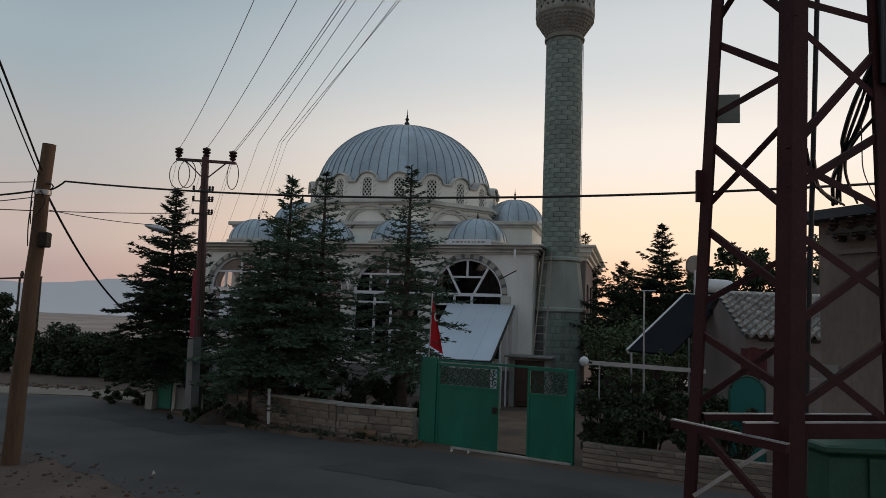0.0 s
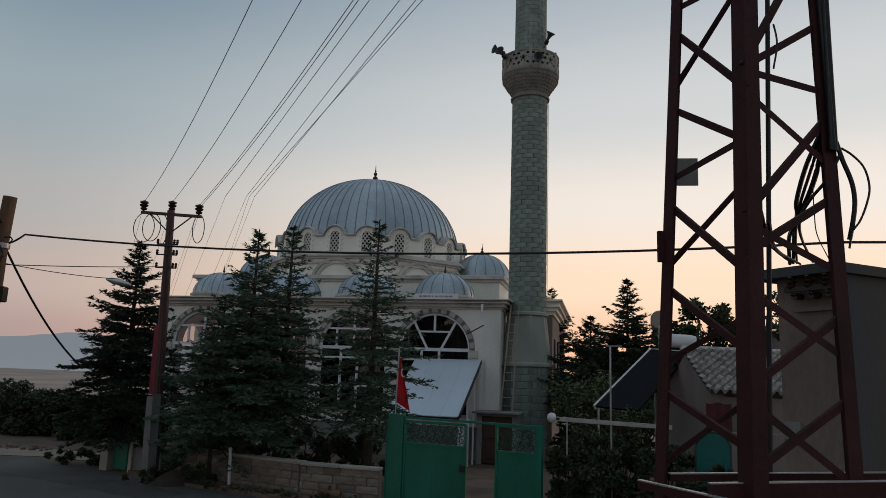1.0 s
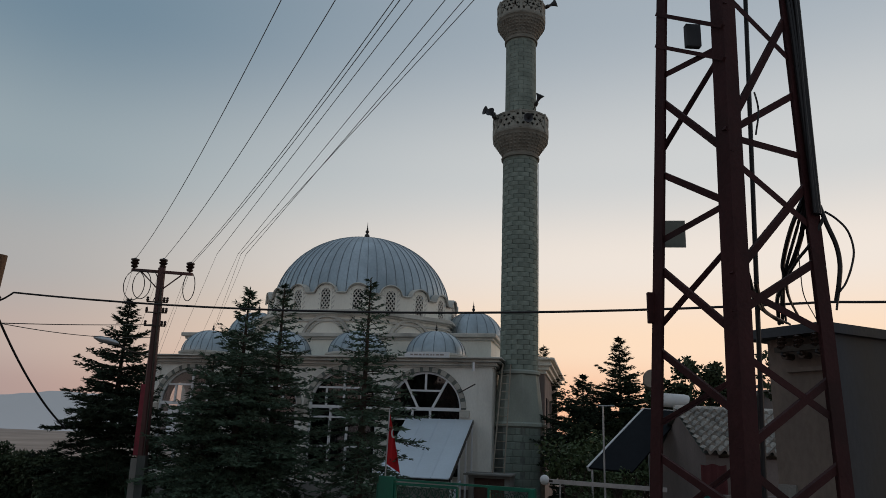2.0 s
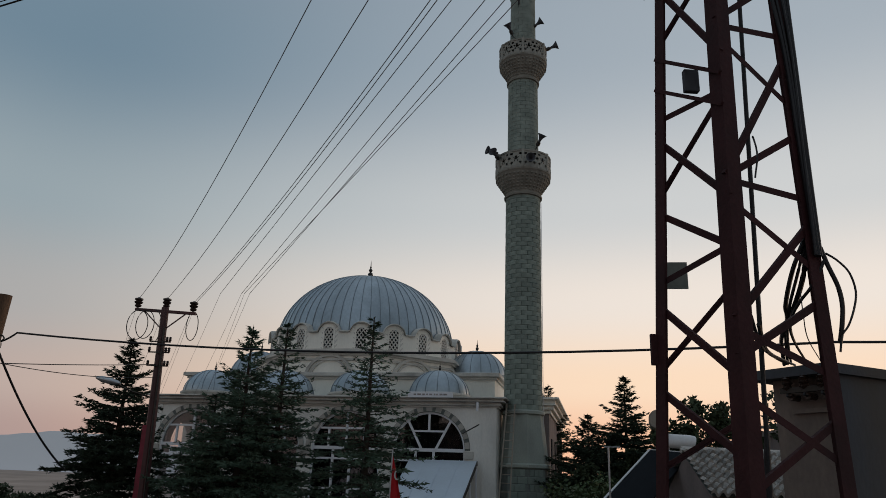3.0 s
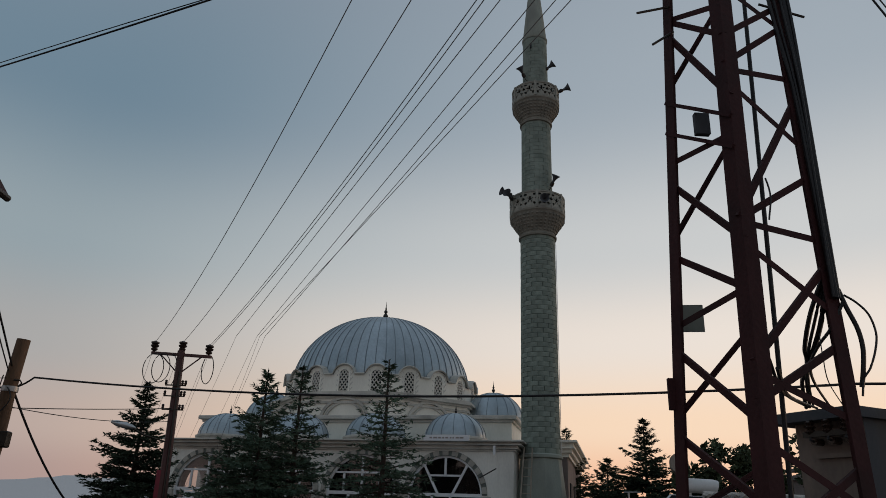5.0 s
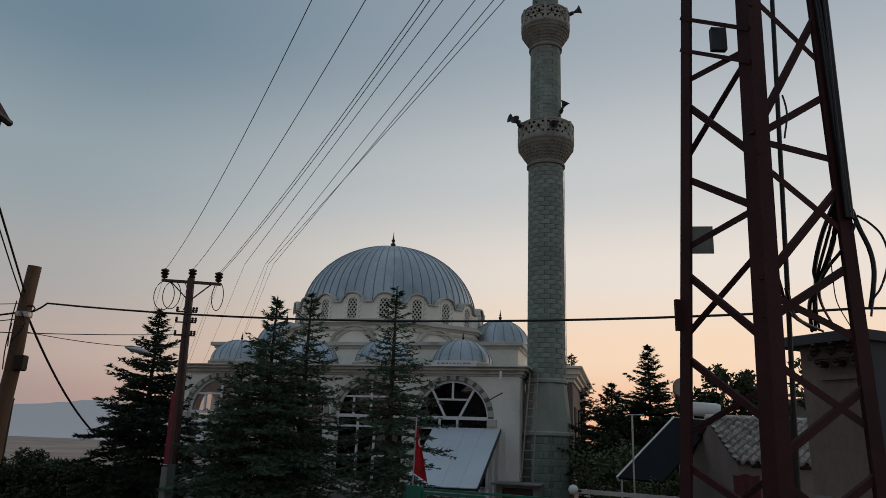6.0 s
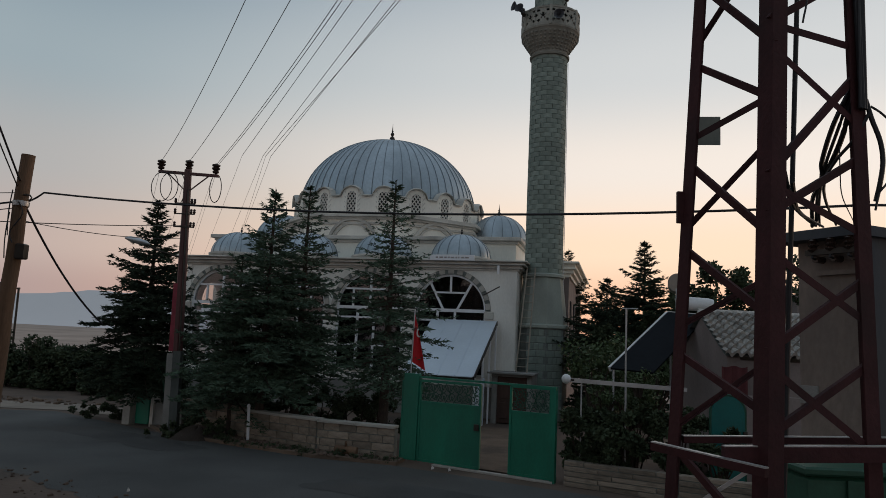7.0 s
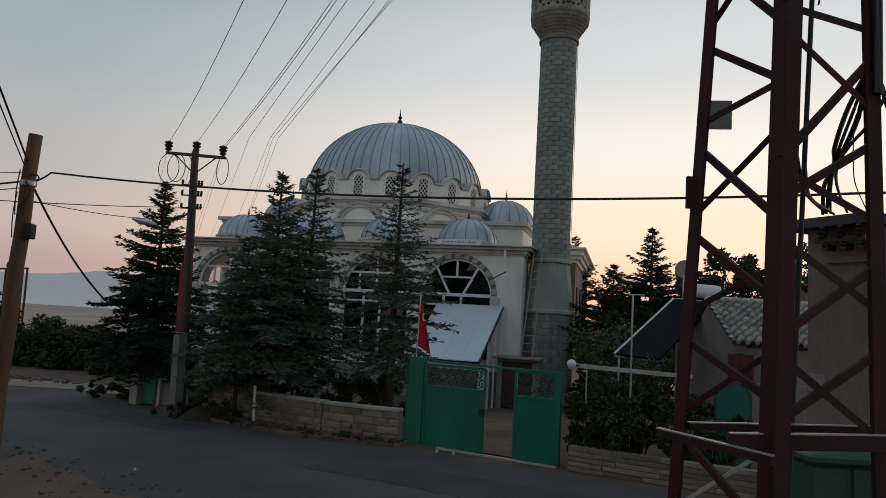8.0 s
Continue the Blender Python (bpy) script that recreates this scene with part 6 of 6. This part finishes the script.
leafy("shrub", [(5.0, 20.5, 2.2, 1.0, 0.9, 1.2), (6.2, 21.5, 2.0, 1.0, 1.0, 1.5), (6.6, 24.5, 2.2, 1.2, 1.0, 1.6), (8.2, 25.5, 2.6, 1.4, 1.0, 1.6)], 9000, 0.14, 44, "mixed shrubs growing round the solar heater", LEAVES, "bush")
leafy("shrub", [(5.3, 17.6, 2.3, 0.35, 0.3, 0.35), (4.6, 17.8, 2.0, 0.5, 0.3, 0.4)], 900, 0.09, 45, "light green climbing shrub beside the mast", LEAVES, "bush")
for k, (bx, by, bz, rx, rz) in enumerate(((-20.9, 35, 1.9, 1.3, 1.75), (-25.5, 36, 2.1, 3.0, 2.1), (-18.2, 34.5, 0.95, 1.6, 1.05), (-16.7, 34.0, 0.9, 1.3, 1.0), (-15.6, 34, 0.85, 1.9, 0.9), (-12.8, 32.5, 0.75, 1.9, 0.9), (-10.9, 30, 0.85, 1.6, 1.0), (-29, 40, 2.0, 3.4, 2.4))):
    bz, rz = bz + 0.12, rz + 0.15
    leafy("bush", [(bx, by, bz, rx, 1.0, rz), (bx + rx * 0.5, by + 0.4, bz * 0.6, rx * 0.7, 1.0, rz * 0.7), (bx - rx * 0.6, by, bz * 0.5, rx * 0.6, 1.0, rz * 0.6), (bx, by - 0.3, bz * 0.35, rx, 0.8, bz * 0.4)], 14000, 0.16, 50 + k, "dark overgrown bush across the track", LEAVES_DK, "bush", "bushes across the track")
leafy("shrub", [(-8.1, 23.4, 1.0, 0.8, 0.5, 0.7), (-6.4, 22.4, 0.8, 0.9, 0.5, 0.75), (-5.2, 21.9, 0.75, 1.0, 0.5, 0.8), (-2.8, 21.9, 0.75, 1.3, 0.5, 0.8), (-1.2, 21.9, 0.7, 1.1, 0.5, 0.8), (-4.2, 22.4, 0.85, 1.3, 0.5, 0.9), (-2.0, 21.6, 0.6, 1.5, 0.4, 0.6)], 34000, 0.085, 61, "dark undergrowth behind the boundary wall", LEAVES_DK, "bush")
leafy("shrub", [(-10.6, 24.3, 0.22, 0.8, 0.4, 0.24), (-10.0, 24.1, 0.2, 0.5, 0.3, 0.22)], 4200, 0.07, 62, "low dark bush at the roadside", LEAVES_DK, "bush", "", False)
leafy("shrub", [(-6.2, 20.9, 0.28, 0.8, 0.35, 0.3), (-7.0, 20.6, 0.2, 0.6, 0.3, 0.2), (-5.5, 20.6, 0.2, 0.5, 0.3, 0.2)], 3600, 0.09, 63, "dry weeds round the red pole's foot", LEAVES_DK, "bush", "", False)

rnd = random.Random(88)
EDGE = [(-6.6, 20.95), (-4.9, 19.75), (-2.6, 18.45), (-0.5, 17.85)]
clumps = []
for (x0, y0), (x1, y1) in zip(EDGE, EDGE[1:]):
    for k in range(9):
        t = (k + rnd.random()) / 9
        r = rnd.uniform(0.05, 0.15)
        clumps.append((x0 + (x1 - x0) * t, y0 + (y1 - y0) * t + rnd.uniform(-0.05, 0.2), 0.06 + r * 0.4, rnd.uniform(0.12, 0.32), 0.1, r))
leafy("weeds", clumps, 5200, 0.05, 89, "dry dark weeds along the broken road edge", LEAVES_DK, "weeds", "", False, "stuff")

# ---- loose things on the ground ----
rnd = random.Random(71)
rub = Geo()
for _ in range(170):
    px, py = rnd.uniform(-24, -10.2), rnd.uniform(27.6, 29.2)
    s = 0.03 + 0.12 * rnd.random() ** 3
    rub.box((-s, -s * 0.7, -0.02), (s, s * 0.7, s * 0.8), pose(px, py, 0, rnd.uniform(-20, 20), rnd.uniform(-20, 20), rnd.uniform(0, 180)), s * 0.25)
solo("rubble", rub, VERGE, "scattered pale stones along the track", "rubble", kind="stuff", smooth=0)
peb = Geo()
for _ in range(260):
    px = rnd.uniform(-10.5, -2.2)
    py = 15.2 - (px + 7.5) * 0.72 - abs(rnd.gauss(0, 1.6))
    s = 0.008 + 0.035 * rnd.random() ** 2
    peb.box((-s, -s * 0.8, -0.01), (s, s * 0.8, s), pose(px, py, 0, rnd.uniform(-25, 25), rnd.uniform(-25, 25), rnd.uniform(0, 180)), s * 0.3)
for _ in range(260):
    k = rnd.randrange(3)
    a, b = WALL_FOOT[k], WALL_FOOT[k + 1]
    t = rnd.random()
    s = rnd.uniform(0.012, 0.06)
    peb.box((-s, -s * 0.8, -0.01), (s, s * 0.8, s), pose(a[0] + (b[0] - a[0]) * t, a[1] + (b[1] - a[1]) * t - rnd.uniform(0.15, 0.95), 0.085, rnd.uniform(-25, 25), rnd.uniform(-25, 25), rnd.uniform(0, 180)), s * 0.3)
solo("pebbles", peb, DIRT, "loose stones and clods along the road edge", "stones", kind="stuff", smooth=0)
mound = Geo()
nr, na = 6, 18
for j in range(nr + 1):
    for i in range(na):
        a, q = 2 * math.pi * i / na, j / nr
        w = 1 + 0.16 * math.sin(3 * a + 1) + 0.08 * math.sin(7 * a)
        mound.v.append((-6.15 + 0.95 * q * w * math.cos(a), 20.62 + 0.42 * q * w * math.sin(a), 0.34 * (1 - q * q) ** 1.3 * (1 + 0.2 * math.sin(5 * a + 4 * q)) - 0.02 * q))
for j in range(nr):
    mound.f += [(j * na + i, (j + 1) * na + i, (j + 1) * na + (i + 1) % na, j * na + (i + 1) % na) for i in range(na)]
solo("earth_mound", mound, DARK_EARTH, "low mound of dark earth at the red pole's foot", "earth", smooth=60)
log = thing("log", "short weathered log lying at the road edge", "log")
part("wood", Geo().tube([(-2.05, 18.62, 0.20), (-1.9, 18.55, 0.21), (-1.62, 18.45, 0.2), (-1.5, 18.42, 0.19)], 0.11, 10), POLE_WOOD, log)
part("branch_stub", Geo().tube([(-1.8, 18.5, 0.25), (-1.78, 18.42, 0.42)], 0.035, 6), POLE_WOOD, log)
for k, (px, py, s) in enumerate(((-6.55, 20.35, 0.10), (0.35, 17.45, 0.07), (0.75, 17.3, 0.06), (-5.3, 13.8, 0.05))):
    solo("litter", Geo().add([(0, 0, 0), (s, 0.02, 0.02), (s * 1.1, s * 0.7, 0.03), (s * 0.1, s * 0.6, 0.06), (s * 0.5, s * 0.3, 0.09)], [(0, 1, 4), (1, 2, 4), (2, 3, 4), (3, 0, 4), (3, 2, 1, 0)], pose(px, py, 0.0 if k else 0.05)), PAPER, "crumpled pale scrap of litter", "litter", "litter", smooth=0)
